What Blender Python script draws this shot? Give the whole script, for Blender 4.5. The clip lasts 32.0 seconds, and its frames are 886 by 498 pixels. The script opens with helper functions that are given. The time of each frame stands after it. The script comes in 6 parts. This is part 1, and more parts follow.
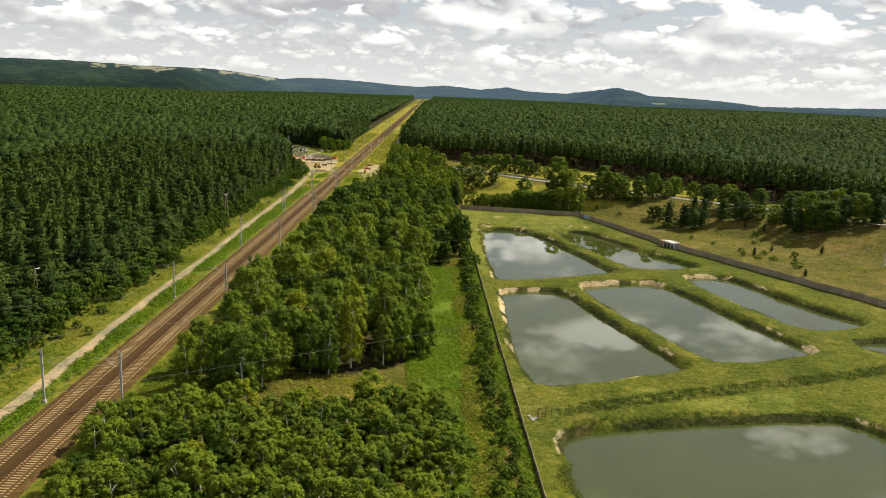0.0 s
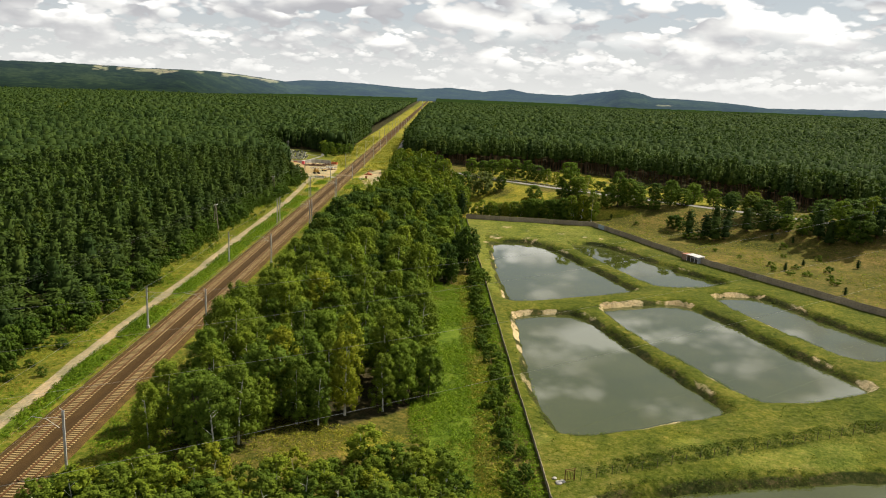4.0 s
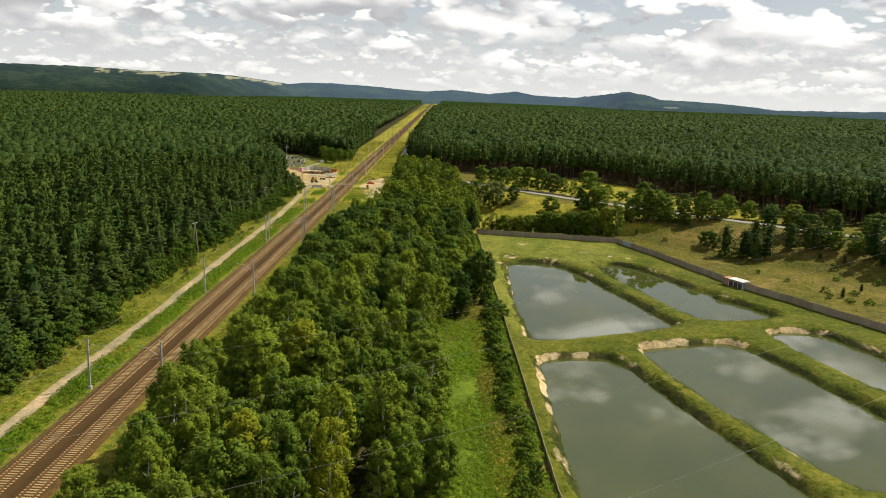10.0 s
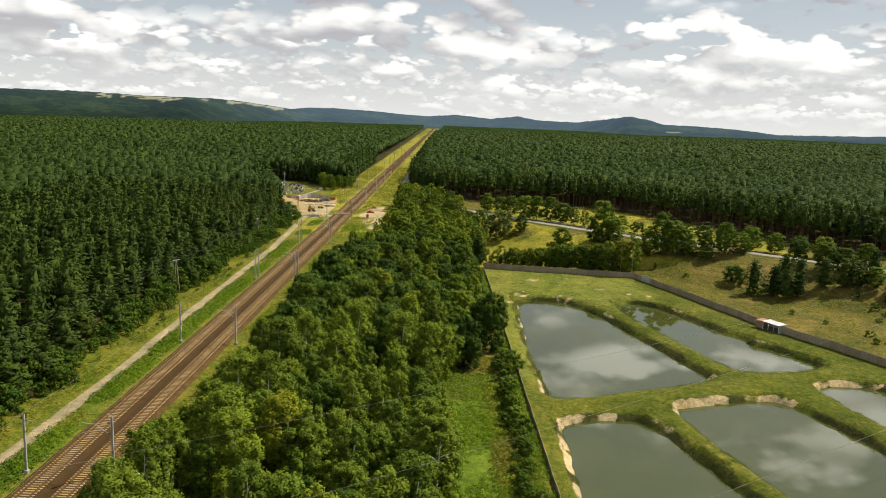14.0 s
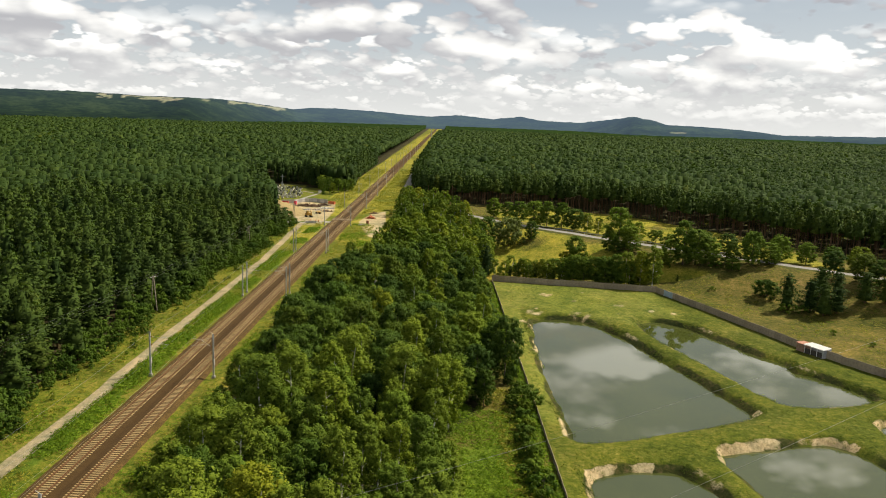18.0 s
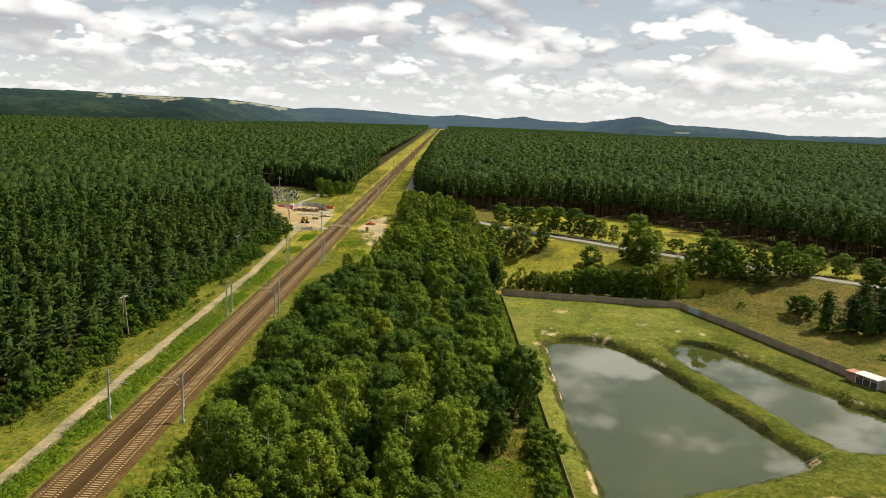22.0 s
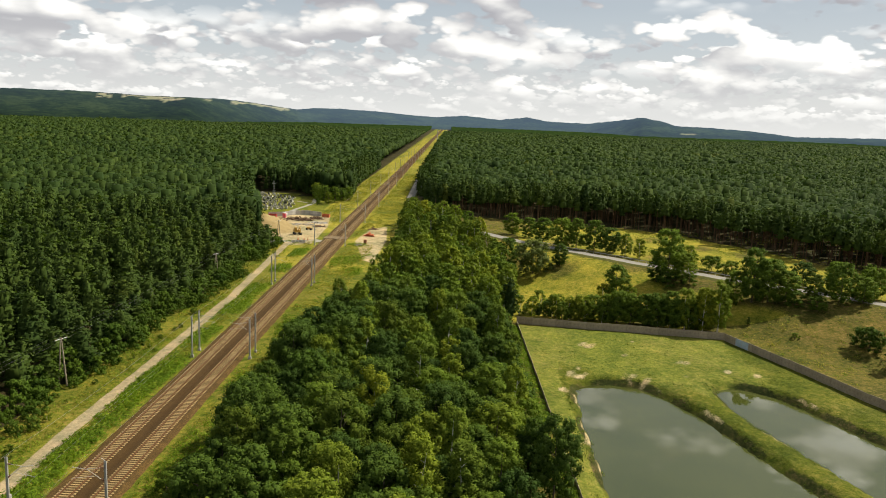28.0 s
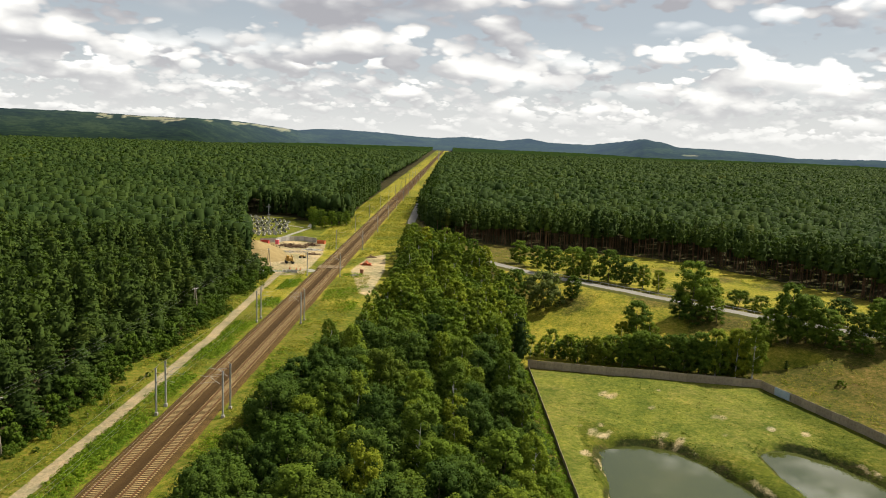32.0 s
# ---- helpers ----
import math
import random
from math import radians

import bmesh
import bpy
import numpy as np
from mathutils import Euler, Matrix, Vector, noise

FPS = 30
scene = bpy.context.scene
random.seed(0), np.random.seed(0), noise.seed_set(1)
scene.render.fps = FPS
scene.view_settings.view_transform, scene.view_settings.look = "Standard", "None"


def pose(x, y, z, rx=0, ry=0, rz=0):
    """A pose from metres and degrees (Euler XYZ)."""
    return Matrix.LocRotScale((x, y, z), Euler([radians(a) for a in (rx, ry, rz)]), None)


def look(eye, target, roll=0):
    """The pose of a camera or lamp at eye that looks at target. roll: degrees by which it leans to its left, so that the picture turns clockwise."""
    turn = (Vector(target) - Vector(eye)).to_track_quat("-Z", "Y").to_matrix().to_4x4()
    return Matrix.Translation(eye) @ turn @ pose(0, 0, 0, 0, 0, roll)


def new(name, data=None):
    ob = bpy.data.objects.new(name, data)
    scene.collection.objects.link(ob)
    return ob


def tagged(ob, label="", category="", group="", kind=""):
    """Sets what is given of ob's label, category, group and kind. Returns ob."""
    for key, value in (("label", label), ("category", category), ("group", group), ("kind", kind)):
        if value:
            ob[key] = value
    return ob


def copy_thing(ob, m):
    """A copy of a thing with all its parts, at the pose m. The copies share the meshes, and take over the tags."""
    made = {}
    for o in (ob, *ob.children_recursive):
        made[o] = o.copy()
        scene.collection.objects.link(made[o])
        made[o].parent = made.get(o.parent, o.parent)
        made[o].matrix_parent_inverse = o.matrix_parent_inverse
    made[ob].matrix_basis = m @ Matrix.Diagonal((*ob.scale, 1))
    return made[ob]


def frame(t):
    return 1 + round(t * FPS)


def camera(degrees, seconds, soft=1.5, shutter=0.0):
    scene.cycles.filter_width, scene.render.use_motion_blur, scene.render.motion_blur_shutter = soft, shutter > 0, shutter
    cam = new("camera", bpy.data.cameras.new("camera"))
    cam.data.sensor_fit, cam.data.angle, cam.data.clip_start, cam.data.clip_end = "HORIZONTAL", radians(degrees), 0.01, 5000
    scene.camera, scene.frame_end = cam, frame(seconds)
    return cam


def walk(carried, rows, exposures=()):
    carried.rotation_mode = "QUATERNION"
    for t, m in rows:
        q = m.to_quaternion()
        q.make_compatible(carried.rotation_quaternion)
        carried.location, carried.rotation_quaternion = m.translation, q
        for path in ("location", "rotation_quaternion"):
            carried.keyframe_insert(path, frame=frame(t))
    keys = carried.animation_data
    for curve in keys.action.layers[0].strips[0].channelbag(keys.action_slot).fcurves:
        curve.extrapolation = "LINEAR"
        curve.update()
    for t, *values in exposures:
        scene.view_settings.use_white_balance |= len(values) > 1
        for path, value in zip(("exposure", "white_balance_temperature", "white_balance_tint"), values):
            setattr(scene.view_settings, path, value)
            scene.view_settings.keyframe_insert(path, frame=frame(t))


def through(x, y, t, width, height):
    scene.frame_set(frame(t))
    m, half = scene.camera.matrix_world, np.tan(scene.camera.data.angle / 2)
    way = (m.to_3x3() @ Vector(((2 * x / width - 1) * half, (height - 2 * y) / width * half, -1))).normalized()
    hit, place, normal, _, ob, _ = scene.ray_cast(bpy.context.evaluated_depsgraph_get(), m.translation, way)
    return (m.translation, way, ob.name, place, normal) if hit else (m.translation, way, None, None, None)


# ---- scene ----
cam = camera(60.0, 32.0, 1.0)
# seconds, x, y, z, yaw, pitch, roll
PATH = [
    (0.0, -0.47, -0.49, 47.42, -1.019, -11.747, 2.343),
    (1.0, -0.62, 4.47, 47.41, -0.950, -11.686, 2.316),
    (2.0, -0.78, 9.45, 47.41, -0.883, -11.661, 2.291),
    (3.0, -0.95, 14.44, 47.41, -0.818, -11.648, 2.268),
    (6.0, -1.52, 29.50, 47.43, -0.633, -11.522, 2.208),
    (7.0, -1.73, 34.54, 47.44, -0.575, -11.532, 2.192),
    (8.0, -1.94, 39.59, 47.45, -0.518, -11.527, 2.177),
    (9.0, -2.17, 44.66, 47.47, -0.463, -11.561, 2.163),
    (10.0, -2.40, 49.72, 47.49, -0.410, -11.451, 2.152),
    (10.5, -2.52, 52.26, 47.50, -0.384, -11.026, 2.147),
    (11.0, -2.64, 54.80, 47.51, -0.358, -10.770, 2.142),
    (11.5, -2.76, 57.34, 47.52, -0.333, -9.988, 2.137),
    (12.0, -2.88, 59.88, 47.53, -0.308, -9.673, 2.133),
    (13.0, -3.13, 64.96, 47.55, -0.259, -9.699, 2.127),
    (14.0, -3.38, 70.05, 47.58, -0.211, -9.669, 2.122),
    (17.0, -4.14, 85.33, 47.66, -0.076, -9.657, 2.116),
    (18.0, -4.39, 90.42, 47.69, -0.034, -9.652, 2.118),
    (19.0, -4.65, 95.52, 47.73, 0.007, -9.642, 2.121),
    (20.0, -4.90, 100.61, 47.76, 0.048, -9.669, 2.126),
    (21.0, -5.16, 105.71, 47.80, 0.087, -9.660, 2.132),
    (22.0, -5.41, 110.80, 47.84, 0.125, -9.677, 2.140),
    (23.0, -5.65, 115.90, 47.87, 0.163, -9.676, 2.150),
    (24.0, -5.90, 120.99, 47.91, 0.199, -9.613, 2.161),
    (25.0, -6.13, 126.09, 47.96, 0.235, -9.605, 2.174),
    (28.0, -6.81, 141.36, 48.09, 0.338, -9.630, 2.223),
    (29.0, -7.02, 146.46, 48.13, 0.371, -9.613, 2.243),
    (30.0, -7.22, 151.55, 48.18, 0.404, -9.642, 2.264),
    (31.0, -7.41, 156.65, 48.22, 0.436, -9.627, 2.287),
    (31.5, -7.50, 159.19, 48.25, 0.452, -9.563, 2.299),
    (31.7, -7.54, 160.21, 48.26, 0.459, -9.438, 2.304),
    (31.8, -7.56, 160.72, 48.26, 0.462, -8.960, 2.307),
    (31.9, -7.58, 161.23, 48.27, 0.465, -8.481, 2.309),
    (32.0, -7.59, 161.74, 48.27, 0.468, -8.107, 2.312),
]
walk(cam, [(t, pose(x, y, z, 90 + pitch, 0, yaw) @ pose(0, 0, 0, 0, 0, roll)) for t, x, y, z, yaw, pitch, roll in PATH])

# ---- world and sun ----
SUN_TO = Vector((0.74, 0.46, 0.98)).normalized()


def build_world():
    w = bpy.data.worlds.new("sky")
    scene.world = w
    w.use_nodes = True
    nt = w.node_tree
    nt.nodes.clear()
    N, L = nt.nodes.new, nt.links.new

    def math_node(op, a, b=None):
        n = N("ShaderNodeMath")
        n.operation = op
        for i, v in enumerate((a, b)):
            if v is None:
                continue
            if isinstance(v, (int, float)):
                n.inputs[i].default_value = v
            else:
                L(v, n.inputs[i])
        return n.outputs[0]

    sky = N("ShaderNodeTexSky")
    sky.sky_type = "NISHITA"
    sky.sun_disc = False
    sky.sun_elevation = math.asin(SUN_TO.z)
    sky.sun_rotation = math.atan2(SUN_TO.x, SUN_TO.y)
    sky.air_density, sky.dust_density, sky.ozone_density = 1.0, 2.0, 1.0
    co = N("ShaderNodeTexCoord")
    sep = N("ShaderNodeSeparateXYZ")
    L(co.outputs["Generated"], sep.inputs[0])
    zz = math_node("MAXIMUM", sep.outputs[2], 0.0)
    bearing = math_node("ARCTAN2", sep.outputs[0], sep.outputs[1])
    height = math_node("ARCSINE", zz)

    def ramp(val, stops):
        r = N("ShaderNodeValToRGB")
        while len(r.color_ramp.elements) < len(stops):
            r.color_ramp.elements.new(0.5)
        for e, (p, c) in zip(r.color_ramp.elements, stops):
            e.position, e.color = p, (*c, 1)
        L(val, r.inputs[0])
        return r.outputs[0]

    def field(scale, shift, lift, detail, rough):
        comb = N("ShaderNodeCombineXYZ")
        L(math_node("ADD", math_node("MULTIPLY", bearing, scale), shift), comb.inputs[0])
        L(math_node("ADD", math_node("MULTIPLY", height, 2.3 * scale), shift * 0.37 + lift), comb.inputs[1])
        n = N("ShaderNodeTexNoise")
        n.inputs["Scale"].default_value, n.inputs["Detail"].default_value, n.inputs["Roughness"].default_value = 1.0, detail, rough
        L(comb.outputs[0], n.inputs["Vector"])
        return comb, n.outputs[0]

    def cloud_layer(scale, shift, cover, bright, edge):
        """Heaped clouds in a band of the sky: billowing bright tops over flat grey bases."""
        comb, mass = field(scale, shift, 0.0, 2.0, 0.45)
        above = field(scale, shift, 0.32, 2.0, 0.45)[1]
        fine = field(scale * 3.1, shift * 2.3, 0.0, 6.0, 0.55)[1]
        v = N("ShaderNodeTexVoronoi")
        v.feature = "SMOOTH_F1"
        v.inputs["Scale"].default_value, v.inputs["Detail"].default_value, v.inputs["Roughness"].default_value = 3.4, 2.0, 0.55
        v.inputs["Smoothness"].default_value = 0.45
        L(comb.outputs[0], v.inputs["Vector"])
        puff = math_node("SUBTRACT", 0.42, v.outputs["Distance"])
        rim = math_node("ADD", math_node("MULTIPLY", puff, 0.40), math_node("MULTIPLY", math_node("SUBTRACT", fine, 0.5), 0.22))
        body = math_node("ADD", mass, rim)
        # more cloud overhead than here means a shaded base; less means a top in the sun
        lit = math_node("ADD", math_node("MULTIPLY", math_node("SUBTRACT", mass, above), 3.6 if scale > 5.5 else 4.6), bright)
        lit = math_node("ADD", lit, math_node("ADD", math_node("MULTIPLY", puff, 0.34), math_node("MULTIPLY", math_node("SUBTRACT", fine, 0.5), 0.42)))
        shade = ramp(lit, [(0.08, (6.4, 6.4, 6.9)), (0.28, (8.4, 8.4, 8.7)), (0.46, (12.2, 12.1, 11.9)), (0.66, (16.5, 16.2, 15.6)), (0.92, (21.0, 20.6, 19.8))])
        return ramp(body, [(cover, (0, 0, 0)), (cover + edge, (1, 1, 1))]), shade

    def blend(fac, a, b):
        m = N("ShaderNodeMixRGB")
        for k, v in enumerate((fac, a, b)):
            L(v, m.inputs[k])
        return m.outputs[0]

    sky_tint = N("ShaderNodeMixRGB")
    sky_tint.inputs[0].default_value = 0.65
    L(ramp(height, [(0.0, (10.2, 10.8, 11.3)), (0.10, (8.8, 10.0, 11.0)), (0.28, (7.0, 7.5, 8.0)), (0.8, (5.8, 6.4, 7.2))]), sky_tint.inputs[2])
    L(sky.outputs[0], sky_tint.inputs[1])
    colour = sky_tint.outputs[0]
    for scale, shift, cover, bright, edge, lo, hi in ((20.0, 2.3, 0.27, 0.52, 0.10, 0.0, 0.055), (11.0, 7.9, 0.25, 0.50, 0.08, 0.028, 0.10), (6.0, 4.4, 0.24, 0.48, 0.07, 0.070, 0.20), (4.2, 9.4, 0.28, 0.52, 0.15, 0.15, 0.42), (3.4, 1.4, 0.30, 0.52, 0.14, 0.38, 3.0)):
        m, shade = cloud_layer(scale, shift, cover, bright, edge)
        band = math_node("MULTIPLY", ramp(height, [(max(lo - 0.015, 0), (0, 0, 0)), (lo + 0.015, (1, 1, 1))]) if lo else 1.0, ramp(height, [(hi - 0.015, (1, 1, 1)), (hi + 0.025, (0, 0, 0))]) if hi < 1 else ramp(height, [(0.5, (1, 1, 1)), (1.0, (0.55, 0.55, 0.55))]))
        colour = blend(math_node("MULTIPLY", m, band), colour, shade)
    hazy = N("ShaderNodeMixRGB")
    hazy.inputs[2].default_value = (12.6, 12.6, 12.2, 1)
    fade = ramp(zz, [(0.0, (0.92, 0.92, 0.92)), (0.03, (0.62, 0.62, 0.62)), (0.08, (0.25, 0.25, 0.25)), (0.14, (0.05, 0.05, 0.05)), (0.3, (0, 0, 0))])
    L(fade, hazy.inputs[0])
    L(colour, hazy.inputs[1])
    bg = N("ShaderNodeBackground")
    bg.inputs["Strength"].default_value = 0.040
    L(hazy.outputs[0], bg.inputs[0])
    out = N("ShaderNodeOutputWorld")
    L(bg.outputs[0], out.inputs[0])


build_world()
lamp = bpy.data.lights.new("sun", "SUN")
lamp.energy, lamp.angle, lamp.color = 4.6, radians(0.6), (1.0, 0.92, 0.74)
sun = new("sun", lamp)
sun.matrix_world = look(SUN_TO * 900, (0, 0, 0))
scene.view_settings.exposure = 0.74

# ---- materials ----
def nodes_of(name):
    m = bpy.data.materials.new(name)
    m.use_nodes = True
    nt = m.node_tree
    b = nt.nodes["Principled BSDF"]
    return m, nt, b


def add_noise(nt, scale, detail=4, rough=0.55, coord="Object"):
    tc = nt.nodes.new("ShaderNodeTexCoord")
    n = nt.nodes.new("ShaderNodeTexNoise")
    n.inputs["Scale"].default_value, n.inputs["Detail"].default_value, n.inputs["Roughness"].default_value = scale, detail, rough
    nt.links.new(tc.outputs[coord], n.inputs["Vector"])
    return n.outputs[0]


def add_ramp(nt, val, stops):
    r = nt.nodes.new("ShaderNodeValToRGB")
    while len(r.color_ramp.elements) < len(stops):
        r.color_ramp.elements.new(0.5)
    for e, (p, c) in zip(r.color_ramp.elements, stops):
        e.position, e.color = p, (*c, 1)
    nt.links.new(val, r.inputs[0])
    return r.outputs[0]


def add_mix(nt, fac, a, b, mode="MIX"):
    m = nt.nodes.new("ShaderNodeMixRGB")
    m.blend_type = mode
    for i, v in enumerate((fac, a, b)):
        if isinstance(v, (int, float)):
            m.inputs[i].default_value = v
        elif isinstance(v, tuple):
            m.inputs[i].default_value = (*v, 1)
        else:
            nt.links.new(v, m.inputs[i])
    return m.outputs[0]


def add_math(nt, op, a, b):
    n = nt.nodes.new("ShaderNodeMath")
    n.operation = op
    for i, v in enumerate((a, b)):
        if isinstance(v, (int, float)):
            n.inputs[i].default_value = v
        else:
            nt.links.new(v, n.inputs[i])
    return n.outputs[0]


def add_attr(nt, name):
    a = nt.nodes.new("ShaderNodeAttribute")
    a.attribute_name = name
    return a.outputs["Fac"]


def add_bump(nt, b, height, strength, distance):
    n = nt.nodes.new("ShaderNodeBump")
    n.inputs["Strength"].default_value, n.inputs["Distance"].default_value = strength, distance
    nt.links.new(height, n.inputs["Height"])
    nt.links.new(n.outputs[0], b.inputs["Normal"])


def rough_material(name, c1, c2, scale=3.0, roughness=0.85, metallic=0.0, fine=None, bump=0.3, dist=0.02, vary=0.0):
    """A worn surface: two colours in large patches, a finer grain over them and a little relief."""
    m, nt, b = nodes_of(name)
    big = add_noise(nt, scale, 5, 0.6)
    small = add_noise(nt, fine or scale * 9, 4, 0.65)
    col = add_ramp(nt, add_mix(nt, 0.4, big, small), [(0.35, c1), (0.65, c2)])
    if vary:
        oi = nt.nodes.new("ShaderNodeObjectInfo")
        col = add_mix(nt, 1.0, col, add_ramp(nt, oi.outputs["Random"], [(0, (1 - vary,) * 3), (1, (1 + vary,) * 3)]), "MULTIPLY")
    nt.links.new(col, b.inputs["Base Color"])
    b.inputs["Roughness"].default_value, b.inputs["Metallic"].default_value = roughness, metallic
    if metallic < 0.1 and roughness > 0.6:
        b.inputs["Specular IOR Level"].default_value = 0.12
    add_bump(nt, b, small, bump, dist)
    return m


def leaf_material(name, dark, mid, light, through=0.35, by_tree=False):
    """Leaves: each leaf clump its own tone, light shining through a part of it."""
    m, nt, b = nodes_of(name)
    geo = nt.nodes.new("ShaderNodeNewGeometry")
    col = add_ramp(nt, geo.outputs["Random Per Island"], [(0.0, dark), (0.55, mid), (1.0, light)])
    if by_tree:
        tone = add_attr(nt, "tone")
    else:
        oi = nt.nodes.new("ShaderNodeObjectInfo")
        tone = oi.outputs["Random"]
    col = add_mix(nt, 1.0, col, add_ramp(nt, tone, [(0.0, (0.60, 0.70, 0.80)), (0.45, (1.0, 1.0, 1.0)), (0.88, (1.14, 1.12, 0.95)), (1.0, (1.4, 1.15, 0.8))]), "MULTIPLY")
    nt.links.new(col, b.inputs["Base Color"])
    b.inputs["Roughness"].default_value = 0.8
    b.inputs["Specular IOR Level"].default_value = 0.06
    tr = nt.nodes.new("ShaderNodeBsdfTranslucent")
    nt.links.new(add_mix(nt, 1.0, col, (1.3, 1.5, 0.5), "MULTIPLY"), tr.inputs[0])
    mx = nt.nodes.new("ShaderNodeMixShader")
    mx.inputs[0].default_value = through
    nt.links.new(b.outputs[0], mx.inputs[1])
    nt.links.new(tr.outputs[0], mx.inputs[2])
    nt.links.new(mx.outputs[0], nt.nodes["Material Output"].inputs["Surface"])
    return m


M = {}
M["pine"] = leaf_material("pine_needles", (0.029, 0.050, 0.009), (0.039, 0.064, 0.012), (0.052, 0.078, 0.014), 0.18, by_tree=True)
M["pine_single"] = leaf_material("pine_needles_single", (0.022, 0.042, 0.008), (0.034, 0.056, 0.010), (0.046, 0.070, 0.013), 0.15)
M["birch_leaf"] = leaf_material("birch_leaves", (0.086, 0.122, 0.012), (0.122, 0.162, 0.015), (0.160, 0.198, 0.021), 0.28)
M["alder_leaf"] = leaf_material("alder_leaves", (0.062, 0.102, 0.011), (0.088, 0.132, 0.014), (0.116, 0.164, 0.018), 0.25)
M["oak_leaf"] = leaf_material("oak_leaves", (0.034, 0.062, 0.009), (0.050, 0.084, 0.012), (0.068, 0.106, 0.015), 0.22)
M["willow_leaf"] = leaf_material("willow_leaves", (0.070, 0.090, 0.024), (0.088, 0.110, 0.030), (0.108, 0.130, 0.038), 0.2)
M["bush_leaf"] = leaf_material("bush_leaves", (0.048, 0.082, 0.008), (0.062, 0.100, 0.010), (0.080, 0.118, 0.013), 0.2)
M["hem_leaf"] = leaf_material("hem_leaves", (0.044, 0.080, 0.009), (0.060, 0.100, 0.011), (0.078, 0.120, 0.014), 0.2, by_tree=True)
M["weed"] = leaf_material("weeds", (0.062, 0.112, 0.007), (0.104, 0.165, 0.010), (0.155, 0.205, 0.016), 0.3, by_tree=True)
M["grass_dry"] = leaf_material("dry_grass", (0.105, 0.122, 0.012), (0.165, 0.160, 0.020), (0.245, 0.205, 0.036), 0.3, by_tree=True)
M["bark_pine"] = rough_material("pine_bark", (0.085, 0.050, 0.028), (0.15, 0.090, 0.052), 2.0, 0.9)
M["bark_birch"] = rough_material("birch_bark", (0.45, 0.43, 0.38), (0.72, 0.70, 0.65), 3.0, 0.8)
M["bark_dark"] = rough_material("dark_bark", (0.06, 0.05, 0.035), (0.14, 0.115, 0.085), 2.5, 0.9)
M["galvanised"] = rough_material("galvanised_steel", (0.36, 0.36, 0.34), (0.50, 0.50, 0.48), 2.0, 0.6, 0.35, bump=0.1)
M["concrete"] = rough_material("grey_concrete", (0.24, 0.225, 0.20), (0.40, 0.375, 0.34), 1.2, 0.9, vary=0.12)
M["concrete_fence"] = rough_material("weathered_concrete", (0.20, 0.165, 0.115), (0.35, 0.29, 0.205), 1.4, 0.92, vary=0.16)
M["rail"] = rough_material("rusty_rail", (0.075, 0.036, 0.014), (0.14, 0.070, 0.030), 4.0, 0.8, 0.0)
M["ceramic"] = rough_material("brown_ceramic", (0.10, 0.04, 0.025), (0.16, 0.07, 0.04), 4.0, 0.25)
M["wire"] = rough_material("wire_metal", (0.22, 0.22, 0.21), (0.34, 0.33, 0.31), 4.0, 0.4, 0.7)
M["wood_pole"] = rough_material("grey_wood", (0.20, 0.165, 0.12), (0.34, 0.29, 0.22), 1.5, 0.9)


# ---- mesh helpers ----
def part(name, bm, material, parent, label=""):
    me = bpy.data.meshes.new(name)
    bm.to_mesh(me)
    bm.free()
    me.materials.append(material)
    ob = new(name, me)
    ob.parent = parent
    if label:
        ob["label"] = label
    return ob


def thing(name, label, category, group="", kind="", at=(0, 0, 0), rz=0.0):
    ob = new(name)
    ob.matrix_basis = pose(*at, 0, 0, rz)
    return tagged(ob, label, category, group, kind)


def mesh_arrays(name, verts, faces, material=None, smooth=False):
    """A mesh from arrays: verts (n, 3), faces (m, 3) or (m, 4)."""
    verts, faces = np.asarray(verts, np.float32), np.asarray(faces, np.int32)
    me = bpy.data.meshes.new(name)
    k = faces.shape[1]
    me.vertices.add(len(verts))
    me.vertices.foreach_set("co", verts.ravel())
    me.loops.add(faces.size)
    me.loops.foreach_set("vertex_index", faces.ravel())
    me.polygons.add(len(faces))
    me.polygons.foreach_set("loop_start", np.arange(0, faces.size, k, dtype=np.int32))
    me.polygons.foreach_set("use_smooth", np.full(len(faces), smooth))
    me.update(calc_edges=True)
    if material:
        me.materials.append(material)
    return me


def add_float(me, name, values):
    a = me.attributes.new(name, "FLOAT", "POINT")
    a.data.foreach_set("value", np.asarray(values, np.float32))


def box(bm, x0, y0, z0, x1, y1, z1):
    vs = [bm.verts.new(p) for p in ((x0, y0, z0), (x1, y0, z0), (x1, y1, z0), (x0, y1, z0), (x0, y0, z1), (x1, y0, z1), (x1, y1, z1), (x0, y1, z1))]
    for f in ((3, 2, 1, 0), (4, 5, 6, 7), (0, 1, 5, 4), (1, 2, 6, 5), (2, 3, 7, 6), (3, 0, 4, 7)):
        bm.faces.new([vs[i] for i in f])
    return vs


